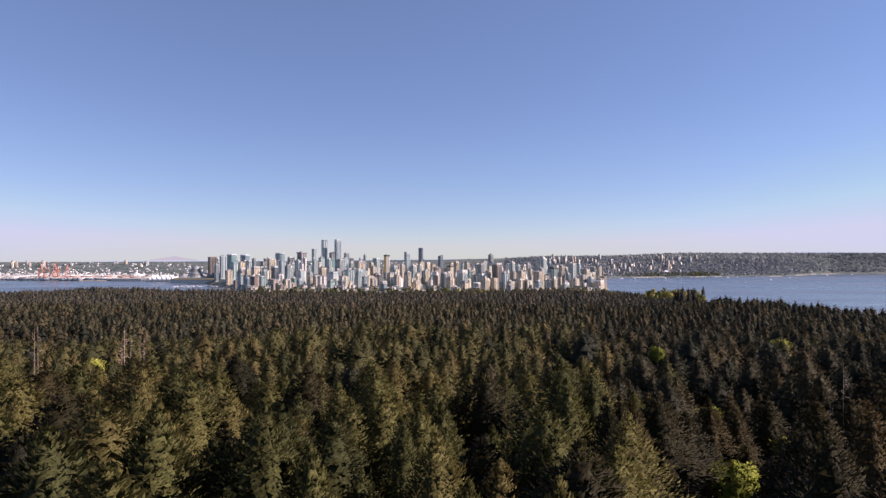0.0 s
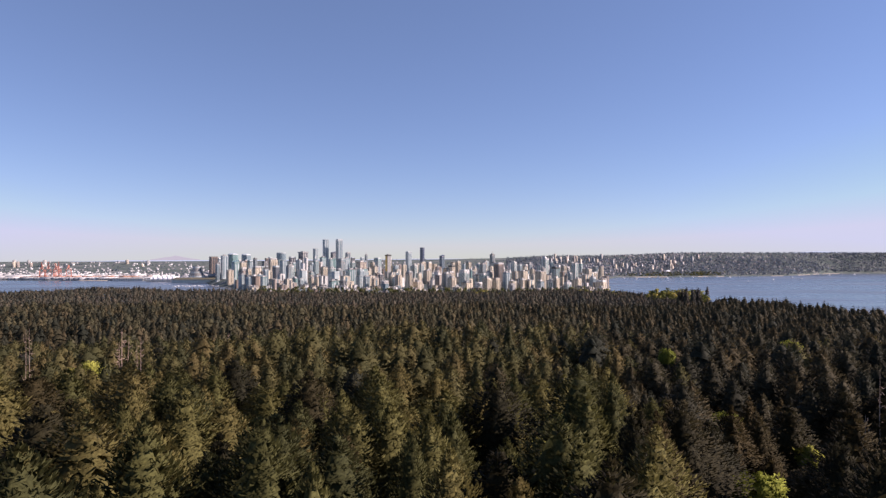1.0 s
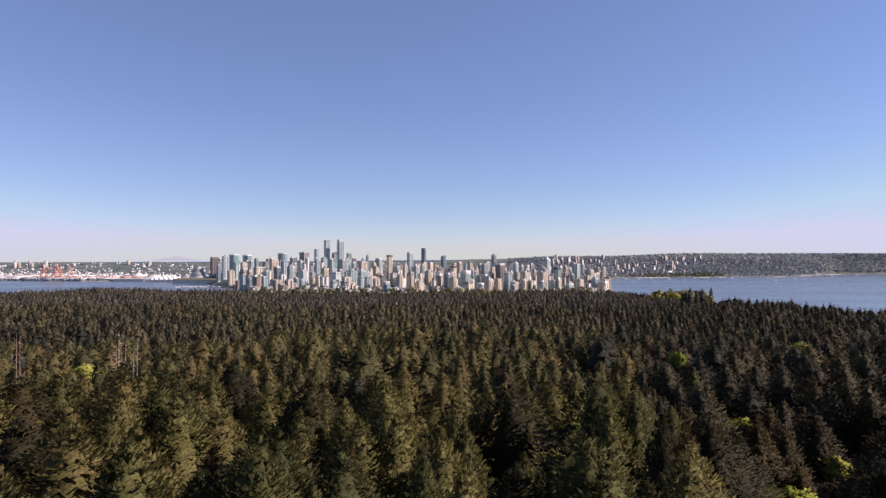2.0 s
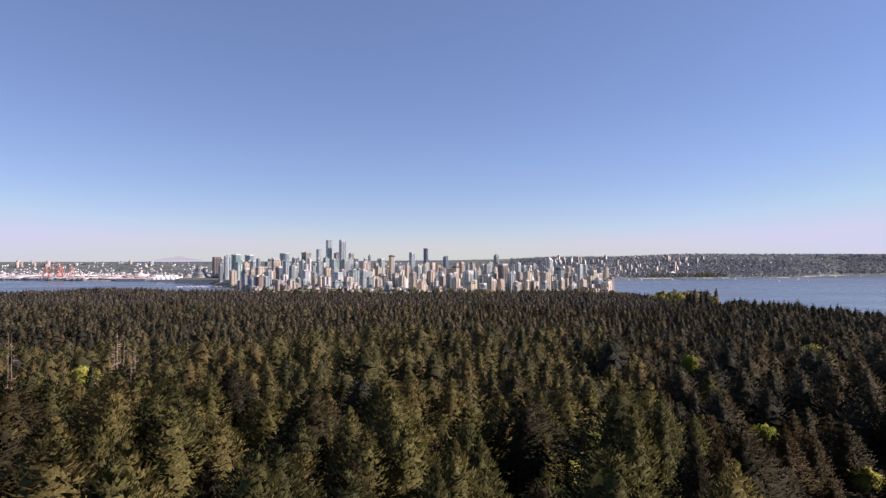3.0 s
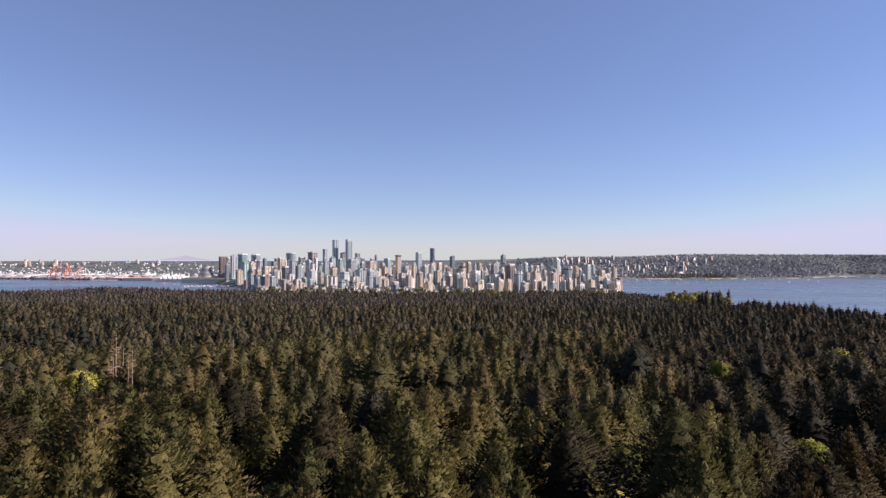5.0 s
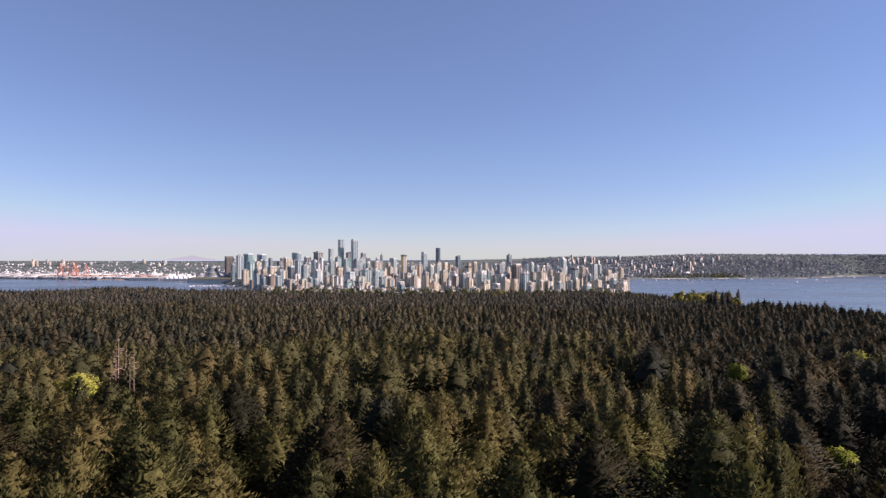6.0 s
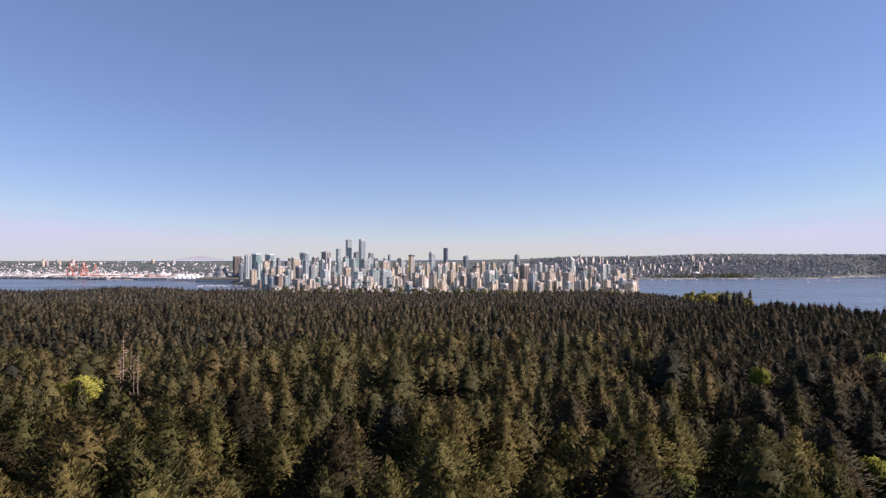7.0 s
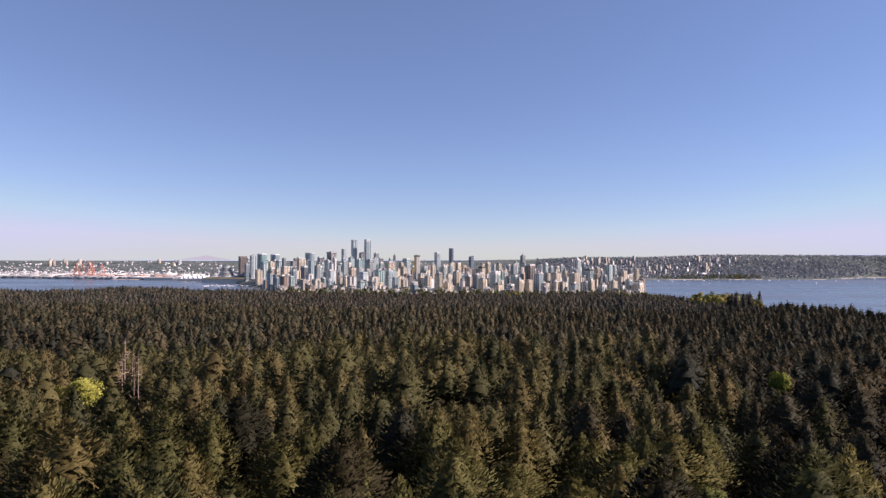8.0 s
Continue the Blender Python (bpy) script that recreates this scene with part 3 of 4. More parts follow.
def build_near_trees():
    """The nearest conifers, each a tree of its own."""
    rng = np.random.default_rng(11)
    kinds = []
    shapes = [(38, 7.2, 0.90, 48, 40), (40, 7.8, 0.82, 42, 40), (36, 6.6, 0.96, 54, 44), (42, 7.5, 0.88, 46, 36), (37, 7.8, 0.76, 40, 46), (39, 7.0, 0.94, 54, 48),
              (35, 7.0, 0.88, 38, 52), (39, 6.0, 0.96, 44, 50), (33, 7.0, 0.82, 36, 52)]
    for k, (high, wide, bow, lift, fall) in enumerate(shapes):
        v, f = conifer_crown(rng, high, wide, 270, 7, 0.72, 0.62, bow, lift, fall, 8, 10, 0.40)
        f, soft = outward(v, f, rng)
        crown = mesh_of("crown", v, f, M["needle" if k < 6 else "shaded_needle"])
        set_normals(crown, soft)
        stem = trunk_mesh("trunk", high * 0.8, 0.5, M["bark"], rng=rng)
        kinds.append((high, crown, stem))
    label = ["tall olive-green fir in the dense forest", "broad olive conifer with feathery boughs", "slender brownish-green fir with a pointed top", "olive-brown fir with upturned branch tips", "broad rounded olive hemlock with dense sprays", "yellowish-green fir with steep feathery boughs",
             "dark green, shade-toned hemlock with drooping boughs", "slender blackish-green, shade-toned spruce with a pointed top", "dark green, shade-toned cedar"]
    leaders = [(x, y, w) for x, y, w in LEADERS if y < NEAR]
    others = scatter(rng, 37, NEAR, 6.6, 0.76, 0.80, 10, [(x, y) for x, y, w in leaders])
    for x, y, lead in leaders + [(x, y, 0) for x, y in others]:
        k = int(rng.integers(6, 9)) if rng.uniform() < shade_share(x, y) else int(rng.integers(0, 6))
        high, crown, stem = kinds[k]
        under = not lead and rng.uniform() < 0.18
        wide = lead or (rng.uniform(0.7, 0.95) if under else 0.78 + 0.72 * rng.uniform() ** 1.3)
        top = float(canopy(x, y)) + (2.5 if lead else -rng.uniform(2.0, 8.0) if under else rng.normal(0.4, 2.0) + 5.5 * (wide - 1.08))
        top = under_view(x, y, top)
        ground = rest_height(x, y)
        s = (top - ground) / high
        tree = tagged(new("conifer_tree"), label[k], "tree", "conifers of the forest")
        wide *= 1 - 0.14 * float(smooth((x / y - 0.15) / 0.25))
        tree.matrix_basis = pose(x, y, ground - 0.2, 0, 0, rng.uniform(0, 360)) @ Matrix.Diagonal((wide, wide, s, 1))
        part_mesh("trunk", stem, tree)
        part_mesh("crown", crown, tree)


def joined(name, pieces, material, label, category, shaded=False):
    """Many small shapes as one mesh of stuff, each with a tone of its own. pieces: (corners, triangles, x, y, z, turn, wide, tall)."""
    vs, fs, ns, tones, k = [], [], [], [], 0
    rng = np.random.default_rng(7)
    ways = {}
    for v, f, x, y, z, turn, wide, tall in pieces:
        c, s = math.cos(turn), math.sin(turn)
        w = np.empty_like(v)
        w[:, 0], w[:, 1], w[:, 2] = (v[:, 0] * c - v[:, 1] * s) * wide + x, (v[:, 0] * s + v[:, 1] * c) * wide + y, v[:, 2] * tall + z
        vs.append(w)
        tones.append(np.full(len(v), rng.uniform(), np.float32))
        if shaded:
            if id(v) not in ways:
                ways[id(v)] = outward(v, f, rng)
            f, soft = ways[id(v)]
            ns.append(np.stack([soft[:, 0] * c - soft[:, 1] * s, soft[:, 0] * s + soft[:, 1] * c, soft[:, 2]], 1))
        fs.append(f + k)
        k += len(v)
    me = mesh_of(name, np.concatenate(vs), np.concatenate(fs), material)
    me.attributes.new("tree_tone", "FLOAT", "POINT").data.foreach_set("value", np.concatenate(tones))
    if shaded:
        set_normals(me, np.concatenate(ns))
    return tagged(new(name, me), label, category, kind="stuff")


def build_far_forest():
    rng = np.random.default_rng(12)
    close = [conifer_crown(rng, 38, rng.uniform(7.0, 8.8), 150, 4, 1.0, 0.62, rng.uniform(0.78, 0.98), rng.uniform(44, 56), 46, 6, 8) for k in range(10)]
    middle = [conifer_crown(rng, 38, rng.uniform(7.2, 9.2), 54, 3, 1.5, 0.63, rng.uniform(0.78, 0.98), 50, 46, 4, 5, 0.54) for k in range(12)]
    small = [conifer_crown(rng, 38, rng.uniform(5.6, 7.2), 21, 2, 1.7, 0.6, rng.uniform(0.82, 1.0), 50, 46, 3, 4, 0.66) for k in range(14)]
    tiny = [conifer_crown(rng, 38, rng.uniform(4.8, 6.2), 9, 2, 1.9, 0.6, rng.uniform(0.85, 1.05), 52, 46, 3, 3, 0.7) for k in range(14)]
    for name, models, y0, y1, step, share, needles, darks in (("close_forest", close, NEAR, CLOSE, 7.0, 1.0, "olive_far", "shaded_middle"), ("middle_forest", middle, CLOSE, MIDDLE, 7.2, 1.0, "olive_far", "shaded_middle"), ("farther_forest", small, MIDDLE, FARTHER, 7.5, 0.95, "olive_farther", "shaded_middle"), ("distant_forest", tiny, FARTHER, 1660, 9.2, 0.4, "needle_far", "dark_hazed_needle")):
        olive, dark = [], []
        leaders = [(x, y, w) for x, y, w in LEADERS if y0 <= y < y1]
        others = scatter(rng, y0, y1, step, 0.76, 0.80, 10, [(x, y) for x, y, w in leaders])
        for x, y, lead in leaders + [(x, y, 0) for x, y in others]:
            v, f = models[int(rng.integers(0, len(models)))]
            ground = rest_height(x, y)
            under = not lead and rng.uniform() < 0.2
            wide = lead or (rng.uniform(0.7, 0.95) if under else 0.80 + 0.65 * rng.uniform() ** 1.3)
            top = float(canopy(x, y)) + (2.5 if lead else -rng.uniform(2.0, 9.0 if y < FARTHER else 5.0) if under else rng.normal(0.4, 2.0 if y < FARTHER else 1.5) + 5.0 * (wide - 1.08))
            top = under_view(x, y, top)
            tall = max(12, top - max(ground, 0)) / 38
            shady = rng.uniform() < share * shade_share(x, y)
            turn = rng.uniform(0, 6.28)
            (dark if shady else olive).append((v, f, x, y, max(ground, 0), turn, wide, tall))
        if name == "middle_forest":
            for x, y in scatter(rng, -60, 36, 6.8, 0, 0, 80):
                v, f = middle[int(rng.integers(0, len(middle)))]
                ground = rest_height(x, y)
                olive.append((v, f, x, y, ground, rng.uniform(0, 6.28), rng.uniform(0.75, 1.2), (float(canopy(x, y)) + rng.normal(-0.5, 2.6) - ground) / 38))
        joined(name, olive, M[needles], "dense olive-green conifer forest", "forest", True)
        joined(name.replace("forest", "dark_forest"), dark, M[darks], "blackish-green, shade-toned conifers mixed into the forest", "forest", True)


def build_leafy_trees():
    rng = np.random.default_rng(13)
    for k, (x, y, r, top) in enumerate(LEAFY):
        dull = k in DULL
        tree = tagged(new("broadleaf_tree"), "dull olive-green broadleaf tree among conifers" if dull else "bright yellow-green broadleaf tree among dark conifers", "tree", "spring-green broadleaf trees")
        ground = rest_height(x, y)
        tree.matrix_basis = pose(x, y, ground)
        tall = top - ground
        v, f = leafy_crown(rng, r * 0.95, r * 0.75, 34, 120, 0.42)
        v[:, 2] += tall - v[:, 2].max()
        f, soft = outward(v, f, rng)
        crown = mesh_of("crown", v, f, M["dull_leaf" if dull else "leaf"])
        set_normals(crown, soft)
        part_mesh("crown", crown, tree)
        part_mesh("trunk", trunk_mesh("trunk", tall * 0.9, 0.35, M["bark"], 7, rng), tree)
        for _ in range(4):
            bm = bmesh.new()
            a = rng.uniform(0, 6.28)
            add_beam(bm, (0, 0, tall - 2.0 * r), (math.cos(a) * r * 0.7, math.sin(a) * r * 0.7, tall - 0.7 * r), 0.18)
            part("limb", bm, M["bark"], tree)


def build_snags():
    rng = np.random.default_rng(14)
    for x, y, top, girth in SNAGS:
        tree = tagged(new("dead_tree"), "bare pale grey-brown dead conifer with broken branches", "tree", "dead standing trees")
        ground = rest_height(x, y)
        tree.matrix_basis = pose(x, y, ground)
        tall = top - ground
        part_mesh("trunk", trunk_mesh("trunk", tall, girth, M["dead"], 7, rng), tree)
        for k in range(26 if girth > 0.38 else 14):
            z, a = tall * rng.uniform(0.55, 0.97), rng.uniform(0, 6.28)
            far = (0.6 + girth) * rng.uniform(0.6, 2.6) * (1.25 - z / tall) * 2
            bm = bmesh.new()
            mid = (math.cos(a) * far * 0.6, math.sin(a) * far * 0.6, z - 0.1 * far)
            add_beam(bm, (0, 0, z), mid, girth * 0.30)
            add_beam(bm, mid, (math.cos(a) * far, math.sin(a) * far, z + rng.uniform(-0.3, 1.2)), girth * 0.17)
            part("branch", bm, M["dead"], tree)


def build_shore_woods():
    """Lighter broadleaf woods at the forest's far edge and among the houses."""
    rng = np.random.default_rng(15)
    models = [leafy_crown(rng, 5.5, 5, 6, 16, 1.3) for _ in range(4)]
    spring, town, park = [], [], []

    def put(to, x, y, low, high):
        v, f = models[int(rng.integers(0, 4))]
        s = rng.uniform(0.8, 1.3)
        ground = max(0.0, rest_height(x, y))
        t = rng.uniform(low, high) + (float(canopy(x, y)) - ground if low < 12 and to is spring else 0)
        to.append((v, f, x, y, ground + t - (9 if to is spring else 18) * s, rng.uniform(0, 6.28), s, s if to is spring else 1.8 * s))

    for mid, spread, rise, many in ((0.335, 0.006, -3, 10), (0.352, 0.010, 2, 34), (0.372, 0.009, 3, 36), (0.388, 0.007, 2, 26), (0.405, 0.009, 3, 34), (0.421, 0.005, -1, 14), (0.276, 0.010, 0, 14), (0.06, 0.012, 3, 10), (0.24, 0.008, 2, 8)):
        for _ in range(many):
            u = rng.normal(mid, spread)
            y = float(park_edge(u)) + rng.uniform(-150, 10)
            put(spring, u * y, y, rise - 4, rise + 9) if mid > 0.3 else put(spring, u * y, y, rise - 9, rise)
    for _ in range(420):
        u = rng.uniform(-0.3, 0.29)
        y = rng.uniform(1600, 1760)
        put(park, u * y, y, 18, 31)
    for _ in range(500):
        u, y = rng.uniform(-0.34, 0.26), rng.uniform(1700, 2700)
        put(town, u * y, y, 10, 17)
    point = []
    spires = [conifer_crown(rng, 34, 7.6, 34, 3, 2.4, 0.4, 0.62, 46, 46, 5, 6, 0.72) for _ in range(4)]
    for _ in range(15):
        x, y = rng.normal(402, 12), rng.uniform(985, 1040)
        point.append((*spires[int(rng.integers(0, 4))], x, y, rest_height(x, y), rng.uniform(0, 6.28), rng.uniform(0.8, 1.1), max(10.0, rng.uniform(60, 77) - rest_height(x, y)) / 34))
    joined("shore_conifers", point, M["dark_hazed_needle"], "cluster of dark conifers rising from the shore wood", "trees", True)
    joined("shore_wood", spring, M["leaf_far"], "yellow-green spring broadleaf wood at the shore", "wood", True)
    joined("park_edge_trees", park, M["park_leaf"], "olive-green trees between the forest and the city", "trees", True)
    joined("street_trees", town, M["hazed_leaf"], "street trees between the buildings, tinted blue for haze", "trees", True)


# ---- city ----
def house_box(rng, w, d, h, gable):
    """A small building with a flat or pitched roof."""
    w, d = w / 2, d / 2
    v = [(-w, -d, 0), (w, -d, 0), (w, d, 0), (-w, d, 0), (-w, -d, h), (w, -d, h), (w, d, h), (-w, d, h)]
    f = [(0, 1, 5), (0, 5, 4), (1, 2, 6), (1, 6, 5), (2, 3, 7), (2, 7, 6), (3, 0, 4), (3, 4, 7)]
    if gable:
        v += [(-w, 0, h + d * 0.8), (w, 0, h + d * 0.8)]
        f += [(4, 5, 9), (4, 9, 8), (6, 7, 8), (6, 8, 9), (5, 6, 9), (7, 4, 8)]
    else:
        f += [(4, 5, 6), (4, 6, 7)]
    return np.array(v, float), np.array(f)


GLASSY = {"glass_blue", "glass_green", "glass_pale", "glass_dark", "glass_night"}
WORDS = {"cream": "cream concrete", "white": "white concrete", "beige": "beige brick", "pink": "pinkish brick", "brown": "brown brick", "grey": "grey concrete", "gold": "grey, gold-reflecting",
         "glass_blue": "blue-grey glass", "glass_green": "green glass", "glass_pale": "pale silvery glass", "glass_dark": "black glass", "glass_night": "dark navy glass"}
STRIP = {"cream": "beige", "white": "glass_green", "beige": "cream", "pink": "cream", "brown": "glass_dark", "grey": "glass_blue", "gold": "gold",
         "glass_blue": "glass_pale", "glass_green": "glass_pale", "glass_pale": "glass_blue", "glass_dark": "grey", "glass_night": "glass_blue"}
city_rng = random.Random(21)
TAKEN, HIGH = [], []


def tower(x, y, wide, deep, top, style, crown="box", turn=32.0, shape="box", strips=2):
    """A high-rise: body with storeys, upright strips of bay windows or piers, roof and what stands on it."""
    r = city_rng
    ground = rest_height(x, y)
    h = top - ground
    TAKEN.append((x, y, max(wide, deep) / 2 - 8))
    HIGH.append((x, y, wide, top))
    thing = tagged(new("tower_block"), f"{WORDS[style]} high-rise with {'a domed' if crown == 'dome' else 'a capped' if crown == 'cap' else 'a flat'} roof", "building", "towers of the city")
    thing.matrix_basis = pose(x, y, ground - 1, 0, 0, turn)
    h += 1
    if shape == "round":
        outline = round_outline(wide, deep)
    elif shape == "cut":
        outline = box_outline(wide, deep, min(wide, deep) * 0.28)
    else:
        outline = box_outline(wide, deep)
    body = part("wall", add_prism(bmesh.new(), outline, 0, h), M["grey" if style == "gold" else style], thing)
    roof = "dark_roof" if r.random() < 0.35 else "roof"
    deck = part("roof", add_prism(bmesh.new(), [(a * 1.03, b * 1.03) for a, b in outline], h, h + 0.9), M[roof], thing)
    if shape == "box":
        for side in range(4):
            run, off = (wide, deep / 2) if side % 2 == 0 else (deep, wide / 2)
            if style == "gold":
                # the sun's golden reflection, painted as a panel on one face's upper part only
                if side == 3:
                    bm = add_prism(bmesh.new(), [(-off - 0.6, -run * 0.42), (-off + 0.3, -run * 0.42), (-off + 0.3, run * 0.42), (-off - 0.6, run * 0.42)], h * 0.3, h - 4)
                    part("cladding", bm, M["gold"], thing, "golden sun reflection painted on a panel")
                continue
            many = strips if side in (0, 3) else 1
            for k in range(many):
                bw = run / many * 0.42
                c = (k + 0.5) / many * run - run / 2
                bm = bmesh.new()
                add_prism(bm, [(c - bw / 2, -off - 0.9), (c + bw / 2, -off - 0.9), (c + bw / 2, -off + 0.3), (c - bw / 2, -off + 0.3)], 5, h - r.choice((2.0, 4.0, 6.5)))
                bmesh.ops.rotate(bm, verts=bm.verts, cent=(0, 0, 0), matrix=Matrix.Rotation(side * math.pi / 2, 3, "Z"))
                part("bay", bm, M[STRIP[style]], thing)
    if crown == "box":
        a = r.uniform(0.35, 0.6)
        part("penthouse", add_prism(bmesh.new(), box_outline(wide * a, deep * a), h + 0.9, h + r.uniform(3.5, 6)), M["white" if r.random() < 0.5 else "grey"], deck)
    elif crown == "dome":
        bm = bmesh.new()
        for i in range(4):
            q0, q1 = i / 4, (i + 1) / 4
            c0, c1 = math.cos(q0 * 1.45), math.cos(q1 * 1.45)
            add_prism(bm, [(a * c0, b * c0) for a, b in outline], h + 0.9 + 7 * math.sin(q0 * 1.45), h + 0.9 + 7 * math.sin(q1 * 1.45), c1 / c0)
        part("dome", bm, M["glass_pale"], deck)
    elif crown == "cap":
        part("cap", add_prism(bmesh.new(), [(a * 1.14, b * 1.14) for a, b in outline], h - 4, h + 1.2), M["grey" if style in GLASSY else "dark_roof"], deck)
        part("penthouse", add_prism(bmesh.new(), box_outline(wide * 0.5, deep * 0.5), h + 1.2, h + 4), M["grey"], deck)
    elif crown == "peak":
        part("spire_roof", add_prism(bmesh.new(), [(a * 0.8, b * 0.8) for a, b in outline], h + 0.9, h + 11, 0.12), M["white"], deck)
    elif crown == "frame":
        part("screen", add_prism(bmesh.new(), [(a * 0.96, b * 0.96) for a, b in outline], h + 0.9, h + 6), M["glass_pale" if style in GLASSY else "white"], deck)
    elif crown == "slant":
        bm = add_prism(bmesh.new(), outline, h + 0.9, h + 8)
        for v in bm.verts:
            if v.co.z > h + 4 and v.co.x < 0:
                v.co.z -= 5
        part("slanted_top", bm, M[style], deck)
    elif crown == "mast":
        part("penthouse", add_prism(bmesh.new(), box_outline(wide * 0.5, deep * 0.5), h + 0.9, h + 6), M["grey"], deck)
        part("mast", add_beam(bmesh.new(), (0, 0, h + 5), (0, 0, h + 17), 1.2), M["grey"], deck)
    return thing


def build_landmarks():
    tower(-1098, 2950, 32.3, 28.6, 119.1, "brown", "flat", 38, strips=4)
    tower(-957, 2700, 24.0, 21.2, 123.2, "glass_pale", "box", 42, strips=2)
    tower(-940, 2760, 39.6, 39.6, 127.4, "glass_green", "dome", 40, "cut")
    tower(-848, 2520, 21.3, 24.1, 95.5, "glass_green", "slant", 49, strips=2)
    tower(-830, 2560, 21.3, 22.1, 94.6, "cream", "box", 38, strips=3)
    tower(-974, 3050, 41.2, 41.2, 126.5, "glass_blue", "dome", 46, "cut")
    tower(-703, 2330, 24.8, 23.4, 77.3, "beige", "frame", 47, strips=2)
    tower(-787, 2720, 18.1, 20.5, 99.0, "glass_dark", "flat", 47, strips=3)
    tower(-668, 2420, 25.7, 24.6, 106.9, "cream", "frame", 37, strips=3)
    tower(-572, 2080, 15.9, 16.9, 44.3, "pink", "flat", 35, strips=4)
    tower(-841, 3200, 48.6, 48.6, 134.6, "glass_blue", "frame", 42, "round")
    tower(-735, 3000, 25.2, 25.6, 114.0, "glass_dark", "frame", 37, strips=2)
    tower(-687, 3020, 30.9, 35.2, 141.8, "glass_dark", "cap", 49, strips=3)
    tower(-511, 2240, 32.2, 32.2, 68.4, "glass_pale", "box", 34, "cut")
    tower(-561, 2600, 12.9, 14.2, 80.1, "glass_blue", "box", 39, strips=3)
    tower(-689, 3320, 19.0, 19.5, 161.8, "glass_blue", "flat", 48, strips=4)
    tower(-519, 2520, 16.7, 15.9, 99.5, "glass_green", "box", 41, strips=4)
    tower(-650, 3400, 24.8, 23.8, 212.5, "glass_blue", "flat", 37, strips=2)
    tower(-572, 3380, 28.6, 28.9, 209.9, "glass_pale", "frame", 35, strips=3)
    tower(-563, 3150, 19.6, 21.1, 138.0, "glass_dark", "slant", 42, strips=3)
    tower(-504, 3250, 20.5, 22.2, 140.0, "grey", "box", 36, strips=2)
    tower(-448, 2320, 18.7, 17.2, 79.5, "cream", "box", 41, strips=4)
    tower(-426, 2360, 20.2, 19.6, 76.7, "white", "box", 38, strips=3)
    tower(-387, 2180, 36.9, 36.9, 61.6, "glass_pale", "frame", 44, "cut")
    tower(-420, 2080, 22.0, 21.2, 50.6, "beige", "frame", 37, strips=2)
    tower(-432, 2620, 20.8, 19.7, 96.0, "grey", "mast", 45, strips=3)
    tower(-323, 2150, 24.9, 29.3, 74.1, "glass_green", "box", 36, strips=3)
    tower(-359, 2700, 33.5, 29.0, 96.1, "pink", "box", 41, strips=2)
    tower(-266, 1960, 12.7, 15.1, 57.4, "glass_blue", "flat", 48, strips=3)
    tower(-238, 1920, 15.5, 14.7, 57.3, "glass_blue", "box", 34, strips=3)
    tower(-421, 3350, 10.8, 10.8, 128.6, "grey", "mast", 46, strips=2)
    tower(-213, 2100, 14.2, 13.0, 57.8, "glass_dark", "box", 39, strips=4)
    tower(-243, 2700, 18.0, 16.9, 126.6, "gold", "cap", 39, strips=3)
    tower(-159, 2480, 15.5, 13.2, 86.2, "cream", "box", 39, strips=2)
    tower(-183, 3200, 23.0, 22.5, 140.5, "glass_pale", "frame", 41, strips=3)
    tower(-117, 3320, 25.2, 25.2, 167.8, "glass_night", "flat", 50, "round")
    tower(-11, 3300, 19.1, 19.2, 121.3, "glass_night", "slant", 43, strips=3)
    tower(-87, 2200, 14.8, 13.6, 59.1, "cream", "box", 41, strips=2)
    tower(-61, 2330, 21.9, 24.3, 66.6, "beige", "box", 35, strips=3)
    tower(-17, 1960, 21.6, 21.6, 59.7, "pink", "box", 44, "cut")
    tower(-158, 2080, 21.0, 22.1, 48.8, "white", "box", 43, strips=3)
    tower(-278, 2500, 15.5, 13.8, 78.4, "beige", "mast", 50, strips=3)
    tower(33, 2520, 19.6, 19.5, 82.1, "beige", "cap", 46, strips=3)
    tower(62, 2760, 16.6, 15.5, 98.2, "cream", "box", 42, strips=4)
    tower(66, 1960, 23.6, 21.9, 72.0, "white", "frame", 42, strips=4)
    tower(103, 1990, 10.9, 12.6, 58.3, "white", "flat", 38, strips=3)
    tower(158, 2500, 20.8, 17.9, 90.5, "grey", "box", 42, strips=3)
    tower(238, 3050, 17.6, 18.2, 129.8, "grey", "mast", 38, strips=3)
    tower(206, 2320, 26.2, 24.7, 90.2, "brown", "frame", 41, strips=3)
    tower(192, 1900, 15.1, 17.8, 70.0, "glass_blue", "box", 35, strips=2)
    tower(293, 2600, 16.9, 16.8, 96.7, "white", "box", 50, strips=2)
    tower(272, 2120, 24.7, 21.8, 68.8, "beige", "box", 42, strips=3)
    tower(321, 2250, 12.8, 13.4, 73.4, "cream", "mast", 49, strips=3)
    tower(307, 1960, 23.3, 25.2, 71.7, "beige", "flat", 39, strips=3)
    tower(439, 2700, 24.0, 24.8, 111.3, "white", "peak", 47, strips=3)
    tower(454, 2620, 12.0, 11.8, 99.0, "glass_pale", "box", 39, strips=4)
    tower(397, 2200, 16.0, 19.1, 80.2, "white", "cap", 35, strips=3)
    tower(460, 2380, 14.6, 17.0, 82.9, "beige", "box", 35, strips=3)
    tower(490, 2320, 20.0, 18.9, 95.3, "white", "flat", 46, strips=2)
    tower(509, 2200, 23.1, 25.2, 75.2, "beige", "box", 48, strips=4)
    tower(591, 2420, 11.9, 13.2, 81.1, "grey", "flat", 43, strips=4)
    tower(609, 2400, 15.0, 12.8, 81.4, "pink", "flat", 37, strips=3)
    tower(412, 2020, 10.0, 11.6, 63.6, "grey", "box", 34, strips=2)
